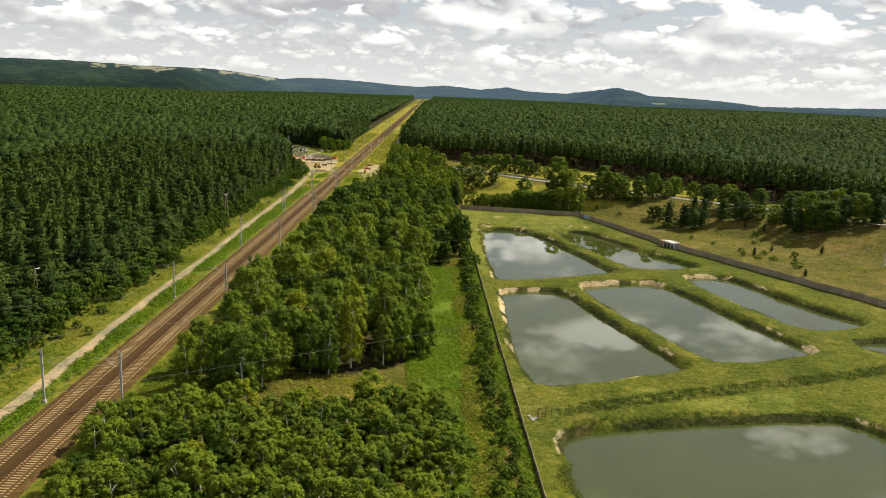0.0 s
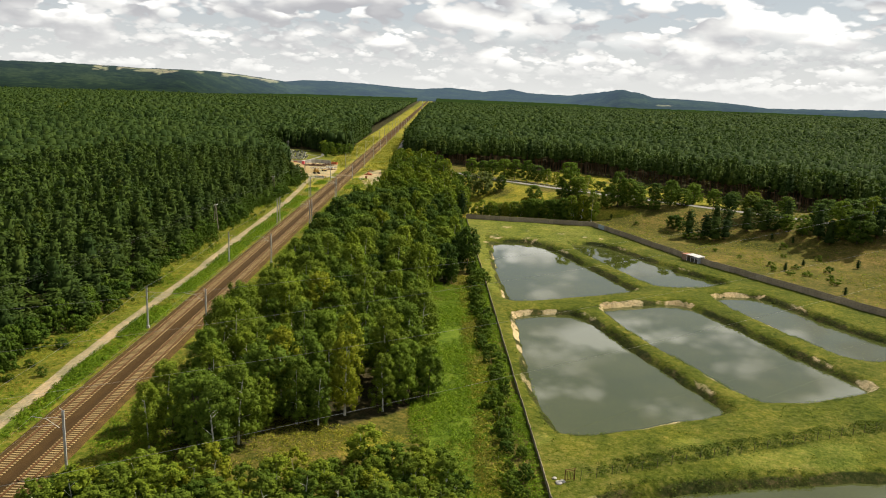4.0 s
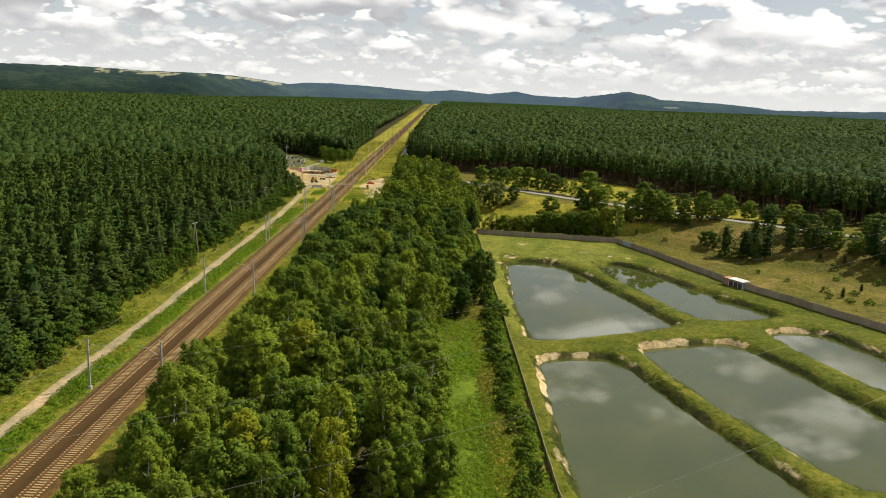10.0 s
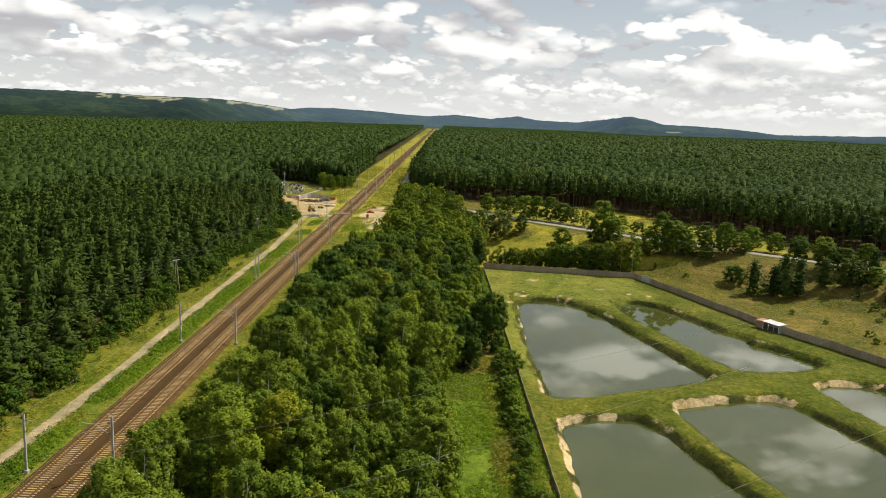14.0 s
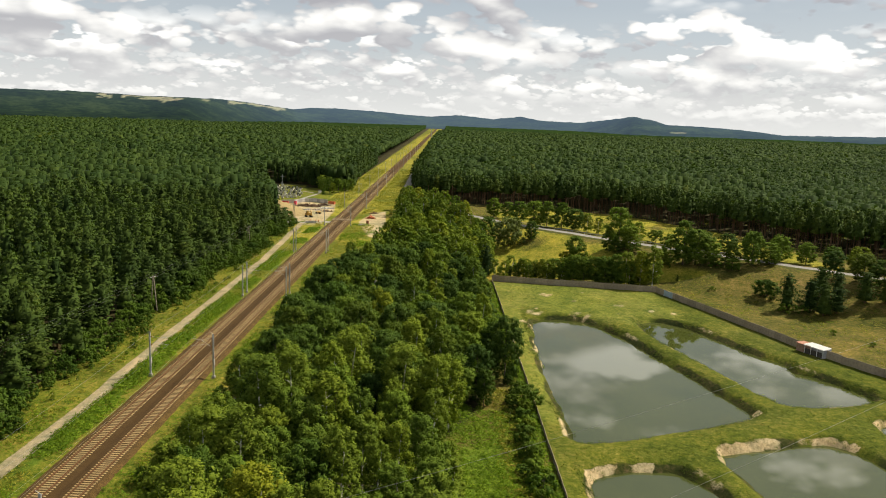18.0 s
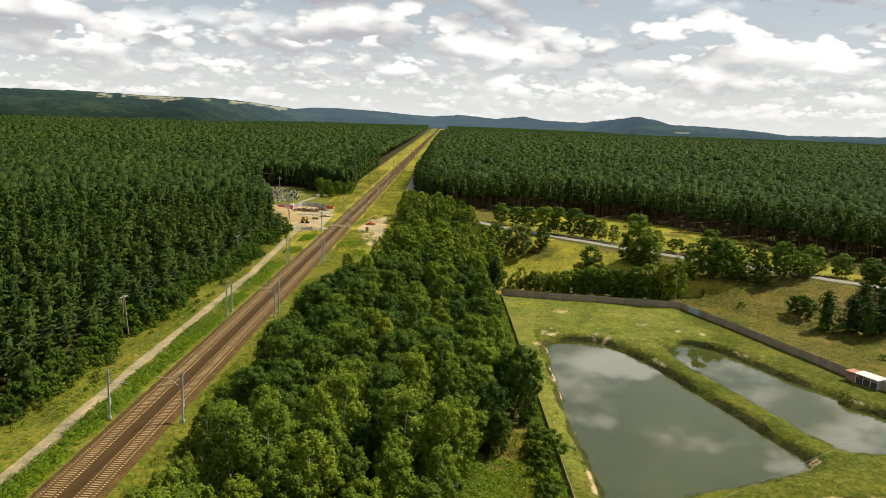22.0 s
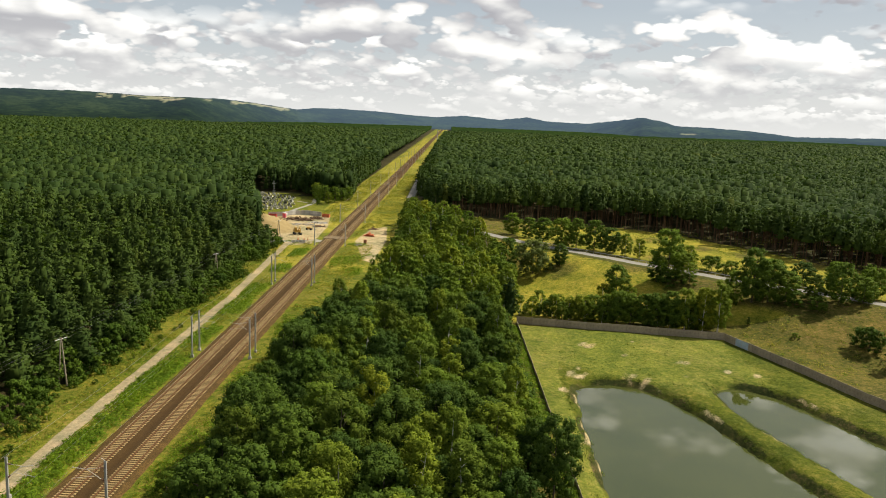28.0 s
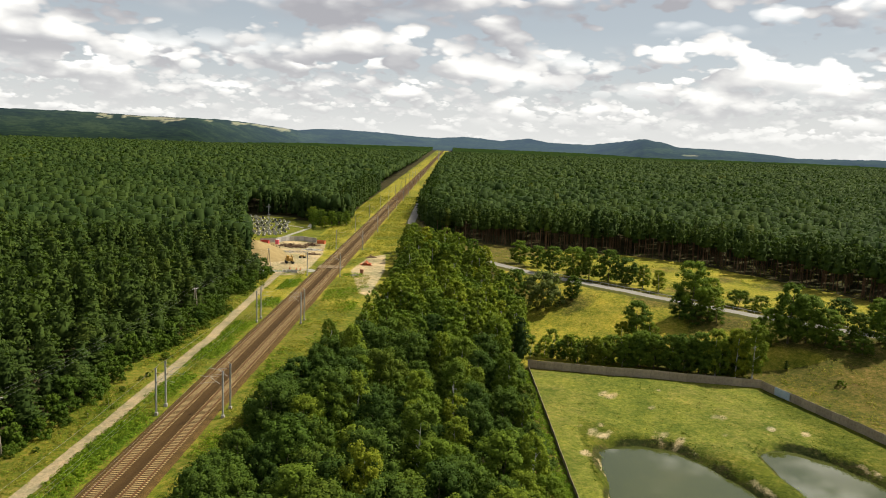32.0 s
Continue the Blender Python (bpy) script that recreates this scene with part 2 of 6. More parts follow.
def tube(bm, path, radii, sides=6):
    """A round bar along a path of points."""
    rings = []
    for i, p in enumerate(path):
        p = Vector(p)
        d = (Vector(path[min(i + 1, len(path) - 1)]) - Vector(path[max(i - 1, 0)])).normalized()
        a = d.orthogonal().normalized()
        b = d.cross(a)
        r = radii[i] if isinstance(radii, (list, tuple)) else radii
        rings.append([bm.verts.new(p + (a * math.cos(q) + b * math.sin(q)) * r) for q in (2 * math.pi * k / sides for k in range(sides))])
    for r0, r1 in zip(rings, rings[1:]):
        for k in range(sides):
            bm.faces.new((r0[k], r0[(k + 1) % sides], r1[(k + 1) % sides], r1[k]))
    bm.faces.new(list(reversed(rings[0])))
    bm.faces.new(rings[-1])


def smooth01(a, lo, hi):
    t = np.clip((a - lo) / (hi - lo), 0, 1)
    return t * t * (3 - 2 * t)


# ---- the lie of the land ----
WATER = -6.3
PONDS = [
    [(20.6, 293.6), (24.8, 297.0), (31.5, 297.0), (35.7, 294.8), (41.6, 284.2), (46.6, 265.2), (51.7, 247.5), (56.0, 230.6), (55.2, 228.4), (47.8, 224.0), (35.6, 218.6), (27.5, 215.0), (19.4, 213.2), (19.9, 223.4), (18.7, 240.5), (19.2, 266.2)],
    [(50.0, 295.3), (55.2, 298.6), (58.7, 296.5), (63.1, 292.2), (67.4, 281.2), (71.7, 270.4), (76.4, 263.0), (75.4, 258.8), (81.2, 252.0), (85.4, 242.4), (84.6, 239.8), (79.4, 237.0), (71.0, 234.4), (64.2, 234.2), (61.3, 243.4), (58.6, 253.7), (55.4, 265.0), (51.2, 277.5)],
    [(19.7, 200.5), (22.4, 202.3), (27.7, 204.1), (34.0, 204.0), (36.0, 201.1), (38.3, 195.1), (43.8, 173.0), (48.0, 159.0), (51.4, 147.0), (50.6, 144.6), (43.7, 141.7), (37.2, 139.1), (31.2, 136.3), (25.6, 134.7), (22.4, 134.2), (20.2, 135.6), (18.4, 150.4), (18.7, 169.7), (19.3, 187.5)],
    [(42.7, 211.1), (47.7, 212.6), (53.6, 214.6), (61.1, 216.8), (65.2, 216.8), (67.8, 214.0), (71.6, 201.0), (76.4, 183.6), (82.0, 165.6), (84.2, 159.4), (83.0, 157.6), (77.1, 154.4), (70.0, 151.9), (62.2, 150.3), (59.0, 150.9), (55.5, 160.4), (52.0, 171.4), (48.2, 182.4), (45.3, 195.2)],
    [(77.3, 224.9), (81.3, 227.7), (86.6, 227.8), (91.3, 226.3), (93.6, 220.0), (99.0, 202.0), (103.4, 192.0), (109.1, 182.7), (106.0, 180.2), (97.6, 175.7), (92.4, 175.0), (88.9, 178.4), (85.6, 187.2), (82.4, 198.5), (79.2, 210.5)],
    [(22.0, 111.4), (25.6, 114.1), (32.0, 116.1), (42.1, 118.6), (52.3, 120.2), (62.6, 121.7), (67.8, 122.3), (71.6, 122.0), (74.4, 119.0), (77.6, 114.0), (81, 104), (82, 85), (75, 60), (24, 60), (21.8, 93.6), (21.2, 99.5)],
    [(97, 166), (106, 168.5), (116, 165), (114, 150), (103, 152)],
]


def rounded(poly, times=1):
    p = np.array(poly, float)
    for _ in range(times):
        q = np.roll(p, -1, 0)
        p = np.stack([0.8 * p + 0.2 * q, 0.2 * p + 0.8 * q], 1).reshape(-1, 2)
    return p


def signed_distance(x, y, poly):
    """Metres from a closed outline, negative inside."""
    best, inside = np.full(x.shape, 1e9), np.zeros(x.shape, bool)
    for (ax, ay), (bx, by) in zip(poly, np.roll(poly, -1, 0)):
        ex, ey = bx - ax, by - ay
        t = np.clip(((x - ax) * ex + (y - ay) * ey) / (ex * ex + ey * ey + 1e-9), 0, 1)
        best = np.minimum(best, np.hypot(x - ax - t * ex, y - ay - t * ey))
        cross = (ay > y) != (by > y)
        inside ^= cross & (x < ex * (y - ay) / (ey if abs(ey) > 1e-9 else 1e-9) + ax)
    return np.where(inside, -best, best)


def line_distance(x, y, pts):
    best = np.full(np.shape(x), 1e9)
    for (ax, ay), (bx, by) in zip(pts, pts[1:]):
        ex, ey = bx - ax, by - ay
        t = np.clip(((x - ax) * ex + (y - ay) * ey) / (ex * ex + ey * ey), 0, 1)
        best = np.minimum(best, np.hypot(x - ax - t * ex, y - ay - t * ey))
    return best


def wobble(x, y, size, seed=0.0):
    """A cheap smooth unevenness between -1 and 1."""
    a, b = x / size + seed, y / size - 1.7 * seed
    return (np.sin(1.0 * a + 2.1 * np.sin(0.7 * b + seed)) + np.sin(1.3 * b + 1.9 * np.sin(0.9 * a)) + np.sin(2.3 * a - 1.7 * b + 3 * seed)) / 3


POND_LINES = [rounded(p) for p in PONDS]
ROAD = [(190, 268), (140, 316), (102, 349), (71, 375), (46, 400), (21, 425), (2, 452), (-14, 490), (-25, 540), (-30, 600), (-31, 720), (-31, 900)]
COMPOUND = np.array([(16.3, 40), (12.3, 338), (64.4, 331), (84, 272), (119.6, 198), (185, 70), (185, 40)])


def base_z(x, y):
    s = (21 - x) * 0.68 + (427 - y) * 0.733            # metres this side of the road's line
    right = -4.7 + 8.1 * smooth01(-s, -40, -3) - 1.6 * smooth01(-s, 4, 40)
    z = right * smooth01(x, -42.5, 8)
    return z + 0.12 * wobble(x, y, 7.0) + 0.06 * wobble(x, y, 2.3, 4.0)


def pond_distance(x, y):
    d = np.full(np.shape(x), 60.0)
    for line in POND_LINES:
        lo, hi = line.min(0) - 12, line.max(0) + 12
        near = (x > lo[0]) & (x < hi[0]) & (y > lo[1]) & (y < hi[1])
        if near.any():
            d[near] = np.minimum(d[near], signed_distance(x[near], y[near], line))
    return d


def ground_z(x, y):
    x, y = np.atleast_1d(np.asarray(x, float)), np.atleast_1d(np.asarray(y, float))
    z = base_z(x, y)
    z = z * smooth01(np.abs(x + 51.0), 5.2, 9.0) - 0.25 * (1 - smooth01(np.abs(x + 51.0), 5.2, 7.5))
    d = pond_distance(x, y) + 0.35 * wobble(x, y, 2.7, 2.0) + 0.2 * wobble(x, y, 0.9, 5.0)
    z = z - 0.45 * (1 - smooth01(d, 1.5, 6.0))
    bank = WATER - 0.8 + (z - WATER + 0.8) * smooth01(d, -1.25, 1.95) + 0.12 * np.exp(-((d - 2.6) / 0.9) ** 2)
    return np.where(d < 6, bank, z)


def gz(x, y):
    return float(ground_z(x, y)[0])

# ---- ground ----
def spaced(core0, core1, step, far0, far1, grow=1.16):
    a = list(np.arange(core0, core1 + step / 2, step))
    d, p = step, core1
    while p < far1:
        d *= grow
        p += d
        a.append(p)
    d, p, b = step, core0, []
    while p > far0:
        d *= grow
        p -= d
        b.append(p)
    return np.array(b[::-1] + a)


def ground_material():
    m, nt, b = nodes_of("ground_cover")
    big = add_noise(nt, 0.045, 5, 0.6)
    mid = add_noise(nt, 0.35, 6, 0.65)
    fine = add_noise(nt, 3.4, 8, 0.75)
    patch = add_noise(nt, 1.1, 6, 0.7)
    blend = add_mix(nt, 0.36, add_mix(nt, 0.5, add_mix(nt, 0.45, big, mid), patch), fine)
    blend = add_math(nt, "ADD", add_math(nt, "MULTIPLY", add_math(nt, "SUBTRACT", blend, 0.5), 2.7), 0.5)
    col = add_ramp(nt, blend, [(0.24, (0.026, 0.042, 0.006)), (0.44, (0.074, 0.072, 0.012)), (0.60, (0.116, 0.092, 0.024)), (0.78, (0.170, 0.120, 0.050))])
    layers = (
        ("verge", [(0.26, (0.028, 0.054, 0.005)), (0.44, (0.086, 0.106, 0.009)), (0.60, (0.142, 0.128, 0.020)), (0.76, (0.190, 0.144, 0.040))]),
        # woods: brown-green floor, its colour darkened for the shade between crowns
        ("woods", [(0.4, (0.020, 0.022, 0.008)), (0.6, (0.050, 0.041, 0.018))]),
        ("lawn", [(0.24, (0.028, 0.046, 0.004)), (0.5, (0.072, 0.084, 0.009)), (0.76, (0.138, 0.124, 0.030))]),
        ("mown", [(0.26, (0.058, 0.080, 0.010)), (0.5, (0.108, 0.124, 0.018)), (0.74, (0.176, 0.152, 0.042))]),
        ("glade", [(0.26, (0.095, 0.116, 0.009)), (0.5, (0.195, 0.180, 0.020)), (0.74, (0.290, 0.225, 0.045))]),
        ("lush", [(0.30, (0.050, 0.088, 0.007)), (0.7, (0.105, 0.142, 0.015))]),
        ("bank", [(0.30, (0.016, 0.024, 0.005)), (0.55, (0.036, 0.040, 0.010)), (0.78, (0.090, 0.066, 0.034))]),
        ("sand", [(0.30, (0.205, 0.160, 0.080)), (0.7, (0.390, 0.320, 0.190))]),
        ("trail", [(0.30, (0.225, 0.180, 0.105)), (0.7, (0.295, 0.242, 0.150))]),
    )
    for name, stops in layers:
        amount = add_attr(nt, name)
        # ragged edges: the finer growth eats into each kind of cover
        edge = add_math(nt, "ADD", amount, add_math(nt, "MULTIPLY", add_math(nt, "SUBTRACT", add_mix(nt, 0.5, mid, fine), 0.5), 0.9))
        fac = add_ramp(nt, edge, [(0.40, (0, 0, 0)), (0.60, (1, 1, 1))])
        col = add_mix(nt, fac, col, add_ramp(nt, blend, stops))
    grain = add_ramp(nt, add_noise(nt, 1.9, 9, 0.82), [(0.33, (0.42, 0.45, 0.40)), (0.5, (1.0, 1.0, 1.0)), (0.67, (1.55, 1.5, 1.4))])
    # dry and damp patches, and faint worn bands
    patchy = add_ramp(nt, add_mix(nt, 0.4, add_noise(nt, 0.11, 4, 0.6), add_noise(nt, 0.55, 5, 0.7)), [(0.36, (0.50, 0.62, 0.56)), (0.5, (1.0, 1.0, 1.0)), (0.64, (1.50, 1.34, 1.30))])
    col = add_mix(nt, 0.85, col, patchy, "MULTIPLY")
    nt.links.new(add_mix(nt, 0.52, col, grain, "MULTIPLY"), b.inputs["Base Color"])
    b.inputs["Roughness"].default_value = 0.95
    b.inputs["Specular IOR Level"].default_value = 0.05
    add_bump(nt, b, add_mix(nt, 0.5, mid, fine), 0.9, 0.25)
    return m


TRAIL = [(-58.6, -160), (-59.4, 60), (-60.0, 110), (-61.4, 160), (-61.2, 210), (-62.3, 257), (-62.5, 290), (-62.9, 335), (-64.5, 375), (-66.0, 400), (-66.5, 425)]
YARD = np.array([(-66, 418), (-57.5, 424), (-58.5, 470), (-63, 506), (-84, 508), (-96, 498), (-96, 470), (-80, 436)])
CEMETERY = np.array([(-128, 615), (-97, 596), (-78, 560), (-70, 515), (-98, 508), (-128, 520)])
SAND_SIDE = np.array([(-44, 436), (-36, 396), (-31, 392), (-30, 440), (-33, 478), (-41, 468)])
WOODS_EDGE_LEFT = -69.2
RIGHT_WOODS = np.array([(-27, 620), (-12, 525), (20, 503), (46, 499), (71, 491), (92, 476), (108, 450), (120, 428), (138, 392), (165, 345), (200, 300), (260, 240), (3000, 240), (3000, 6500), (-27, 6500)])


def left_edge(y):
    return WOODS_EDGE_LEFT + 1.3 * np.sin(y / 13.0) + 0.9 * np.sin(y / 5.1) - 5.0 * np.exp(-((y - 263) / 9.0) ** 2) - 0.40 * np.maximum(0, y - 417)


def left_woods(x, y):
    south = (x < left_edge(y) - 2.0) & (y < 432)
    mid = (x < -76 - 0.29 * (y - 432) - 3) & (y >= 432) & (y < 622)
    north = (x < -70 - 0.004 * (y - 575)) & (y > 612)
    corner = (x < -66) & (x > -96) & (y > 578) & (y < 615) & (y > 596 - (x + 96) * 0.8)
    return south | mid | north | corner


def right_woods(x, y):
    return signed_distance(x, y, RIGHT_WOODS) < 0


GROVE = np.array([(-39, 113), (-34, 109.5), (-27, 112), (-23, 121), (-16, 123.5), (-12, 129), (-6, 134), (0, 142), (3, 158), (2, 170), (-3, 190), (-3, 206), (4, 222), (8, 250), (9, 320), (9, 345), (13, 352), (14, 385), (6, 425), (-10, 470), (-24, 500), (-27, 470), (-25, 400), (-27, 345), (-35, 300), (-37.4, 255), (-36.6, 220), (-36.2, 190), (-38, 165), (-39.5, 150)])


def build_ground():
    xs = np.concatenate([spaced(-80, -68.2, 1.2, -5200, -68.2, 1.2)[:-1], np.arange(-68, -40, 0.6), np.arange(-40, 130, 1.0), spaced(130, 131, 1.0, 130, 5200, 1.2)])
    xs = np.unique(np.round(xs, 2))
    ys = spaced(80, 480, 1.0, -400, 5600, 1.12)
    X, Y = np.meshgrid(xs, ys)
    x, y = X.ravel(), Y.ravel()
    z = ground_z(x, y)
    nx, ny = len(xs), len(ys)
    i = np.arange(nx * ny).reshape(ny, nx)
    faces = np.stack([i[:-1, :-1], i[:-1, 1:], i[1:, 1:], i[1:, :-1]], -1).reshape(-1, 4)
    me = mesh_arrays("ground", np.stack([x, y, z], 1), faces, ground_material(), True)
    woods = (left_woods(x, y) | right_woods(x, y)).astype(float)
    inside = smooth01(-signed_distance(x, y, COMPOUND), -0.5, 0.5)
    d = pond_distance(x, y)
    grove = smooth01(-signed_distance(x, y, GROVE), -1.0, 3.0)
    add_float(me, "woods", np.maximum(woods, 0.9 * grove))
    back = inside * smooth01(y + 0.55 * (x - 20), 292, 318) * (1 - smooth01(x, 50, 75)) + inside * (1 - smooth01(x, 17.2, 18.6)) * smooth01(y, 205, 235)
    add_float(me, "mown", np.clip(np.maximum(back, 0.62 * inside * smooth01(y, 120, 124) * (1 - smooth01(y, 130, 136)) * smooth01(wobble(x, y, 9.0, 2.0), -0.2, 0.4)), 0, 0.95))
    add_float(me, "verge", np.clip(1 - smooth01(x, -34, -22), 0, 1) * 0.95)
    add_float(me, "lawn", inside * 0.95)
    s = (21 - x) * 0.68 + (427 - y) * 0.733
    sunny = (1 - inside) * smooth01(x, 8, 14) * np.maximum((1 - smooth01(x + 0.7 * (y - 345), 68, 96)) * smooth01(y, 338, 342) * smooth01(s, 3, 6), 0.9 * (s < -5) * (x > 20) * (x < 130))
    sunny = np.maximum(sunny, smooth01(y, 330, 400) * (x > -71) * (x < -27) * (0.72 + 0.3 * wobble(x, y, 14.0, 6.0)))
    sunny = np.maximum(sunny, 0.85 * smooth01(x, -44, -40) * (1 - smooth01(x, 3, 7)) * (1 - grove) * (1 - smooth01(y, 150, 158)) * (0.6 + 0.5 * wobble(x, y, 6.0, 8.0)))
    add_float(me, "glade", np.clip((1 - woods) * sunny * (0.75 + 0.4 * wobble(x, y, 9.0, 4.0)), 0, 0.95))
    lush = smooth01(x, -4, 1) * (1 - smooth01(x, 5.5, 8.5)) * (1 - smooth01(y, 205, 222)) * (0.8 + 0.35 * wobble(x, y, 5))
    side = np.exp(-((x + 58.5) / 1.6) ** 2) * (1 - 0.75 * smooth01(y, 230, 330)) * (0.75 + 0.4 * wobble(x, y, 6, 1.0))
    add_float(me, "lush", np.clip(np.maximum(lush, side), 0, 1))
    add_float(me, "bank", np.clip((d < 2.6) * (0.72 + 0.45 * wobble(x, y, 4.0, 3.0)), 0, 1) * smooth01(-d, -2.8, -0.8))
    sand = np.maximum.reduce([smooth01(-signed_distance(x, y, YARD), -1, 2), smooth01(-signed_distance(x, y, SAND_SIDE), -1, 3)])
    # bare earth along the upper rims of the ponds and some worn spots on the grass
    rim = (inside > 0.5) * np.exp(-((d - 1.6) / 1.0) ** 2) * smooth01(wobble(x, y, 6.0, 7.0) + 0.3 * wobble(x, y, 1.7, 2.0), 0.25, 0.7) * 0.62
    for ax, ay, bx, by in ((17.6, 199, 22.6, 203.6), (22.6, 203.6, 28, 204), (16.6, 190, 17.6, 199), (17.4, 176, 16.6, 188), (40, 208, 48, 213.6), (48, 213.6, 53, 215.8), (60, 218.5, 67.5, 216.5), (74.7, 223.4, 82.7, 228), (86, 228.8, 91, 229), (55.5, 226.5, 57.5, 228.5), (76, 231.7, 89, 234.4), (83, 158, 86.5, 163)):
        rim = np.maximum(rim, (0.72 + 0.5 * wobble(x, y, 1.9, 6.0)) * (line_distance(x, y, [(ax, ay), (bx, by)]) < 2.4) * smooth01(d, -0.3, 0.2) * (1 - smooth01(d, 1.3, 2.1)))
    for ax, ay, bx, by in ((18.4, 150, 19.0, 186), (18.6, 240, 20.4, 292), (24, 135, 36, 139)):
        rim = np.maximum(rim, (0.60 + 0.5 * wobble(x, y, 1.9, 6.0)) * (line_distance(x, y, [(ax, ay), (bx, by)]) < 2.0) * smooth01(d, -0.3, 0.1) * (1 - smooth01(d, 0.4, 1.0)))
    for px, py, r in ((36.1, 314.3, 2.0), (35.6, 298.2, 2.4), (20.6, 300.5, 3.0), (18.2, 290, 1.8), (46, 301, 2.2), (28, 322, 3.4), (62, 303, 1.8), (33.5, 299, 2.6), (22, 301, 3.2), (48, 309, 2.5), (56, 305, 1.6), (40, 326, 1.2)):
        rim = np.maximum(rim, (0.56 + 0.4 * wobble(x, y, 1.3, 3.0)) * np.exp(-(np.hypot(x - px, (y - py) * 0.7) / r) ** 2))
    add_float(me, "sand", np.maximum(sand, rim))
    t = line_distance(x, y, TRAIL)
    add_float(me, "trail", np.clip(1.05 - smooth01(t, 0.8, 1.5) * 1.05 - 0.42 * np.exp(-(t / 0.3) ** 2), 0, 1))
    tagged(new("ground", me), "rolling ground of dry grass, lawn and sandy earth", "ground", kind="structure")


build_ground()


def water_material():
    m, nt, b = nodes_of("pond_water")
    n = add_noise(nt, 0.06, 4, 0.6)
    nt.links.new(add_ramp(nt, n, [(0.35, (0.038, 0.047, 0.010)), (0.65, (0.052, 0.060, 0.015))]), b.inputs["Base Color"])
    b.inputs["Roughness"].default_value = 0.015
    b.inputs["IOR"].default_value = 1.42
    b.inputs["Specular IOR Level"].default_value = 0.9
    add_bump(nt, b, add_noise(nt, 0.9, 3, 0.6), 0.02, 0.02)
    return m


def build_ponds():
    mat = water_material()
    for line in POND_LINES:
        c = line.mean(0)
        out = c + (line - c) * (1 + 2.2 / np.linalg.norm(line - c, axis=1)[:, None])
        bm = bmesh.new()
        bm.faces.new([bm.verts.new((px, py, WATER)) for px, py in out])
        bmesh.ops.triangulate(bm, faces=bm.faces[:])
        ob = part("water", bm, mat, None)
        if ob.data.polygons[0].normal.z < 0:
            ob.data.flip_normals()
        tagged(ob, "still murky olive-green water of a fish pond", "pond", "fish ponds", "structure")


build_ponds()


# ---- far hills and woods ----
# bearing from the railway's direction and height over the eye's level, in degrees
HILLS = [(-45, 0.8), (-28.8, 0.85), (-24.9, 0.88), (-20.4, 0.77), (-15.9, 0.76), (-13.8, 0.58), (-11.0, 0.25), (-9.8, 0.40), (-8.2, 0.42), (-4.6, 0.29), (-2.9, 0.16), (-1.3, 0.10),
         (0.8, 0.27), (3.3, 0.08), (5.3, 0.33), (6.6, 0.09), (9.4, 0.05), (11.4, 0.33), (13.0, 0.59), (14.5, 0.37), (15.2, 0.12), (17.3, 0.09), (20.3, -0.05), (22.9, -0.30), (26.3, -0.22), (30.2, -0.1), (45, 0.0)]


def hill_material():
    """Woods and pale fields far off, with distance haze painted in as a blue glow."""
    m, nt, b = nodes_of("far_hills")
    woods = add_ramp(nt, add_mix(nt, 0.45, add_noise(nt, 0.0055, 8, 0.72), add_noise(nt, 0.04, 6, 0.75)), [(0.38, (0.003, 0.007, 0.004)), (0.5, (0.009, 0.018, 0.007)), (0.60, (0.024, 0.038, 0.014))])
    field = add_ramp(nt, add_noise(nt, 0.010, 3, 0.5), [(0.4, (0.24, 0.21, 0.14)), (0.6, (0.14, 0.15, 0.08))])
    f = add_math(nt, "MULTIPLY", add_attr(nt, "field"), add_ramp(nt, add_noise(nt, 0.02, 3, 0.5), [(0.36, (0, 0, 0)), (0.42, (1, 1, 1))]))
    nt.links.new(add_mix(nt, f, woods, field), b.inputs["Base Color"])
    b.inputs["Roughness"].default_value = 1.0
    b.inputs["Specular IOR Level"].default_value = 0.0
    # blue emission, stronger with distance, stands in for haze over the hills
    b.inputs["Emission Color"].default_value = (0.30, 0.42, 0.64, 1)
    haze = add_math(nt, "MULTIPLY", add_attr(nt, "haze_glow"), 0.15)
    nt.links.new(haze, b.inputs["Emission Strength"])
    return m


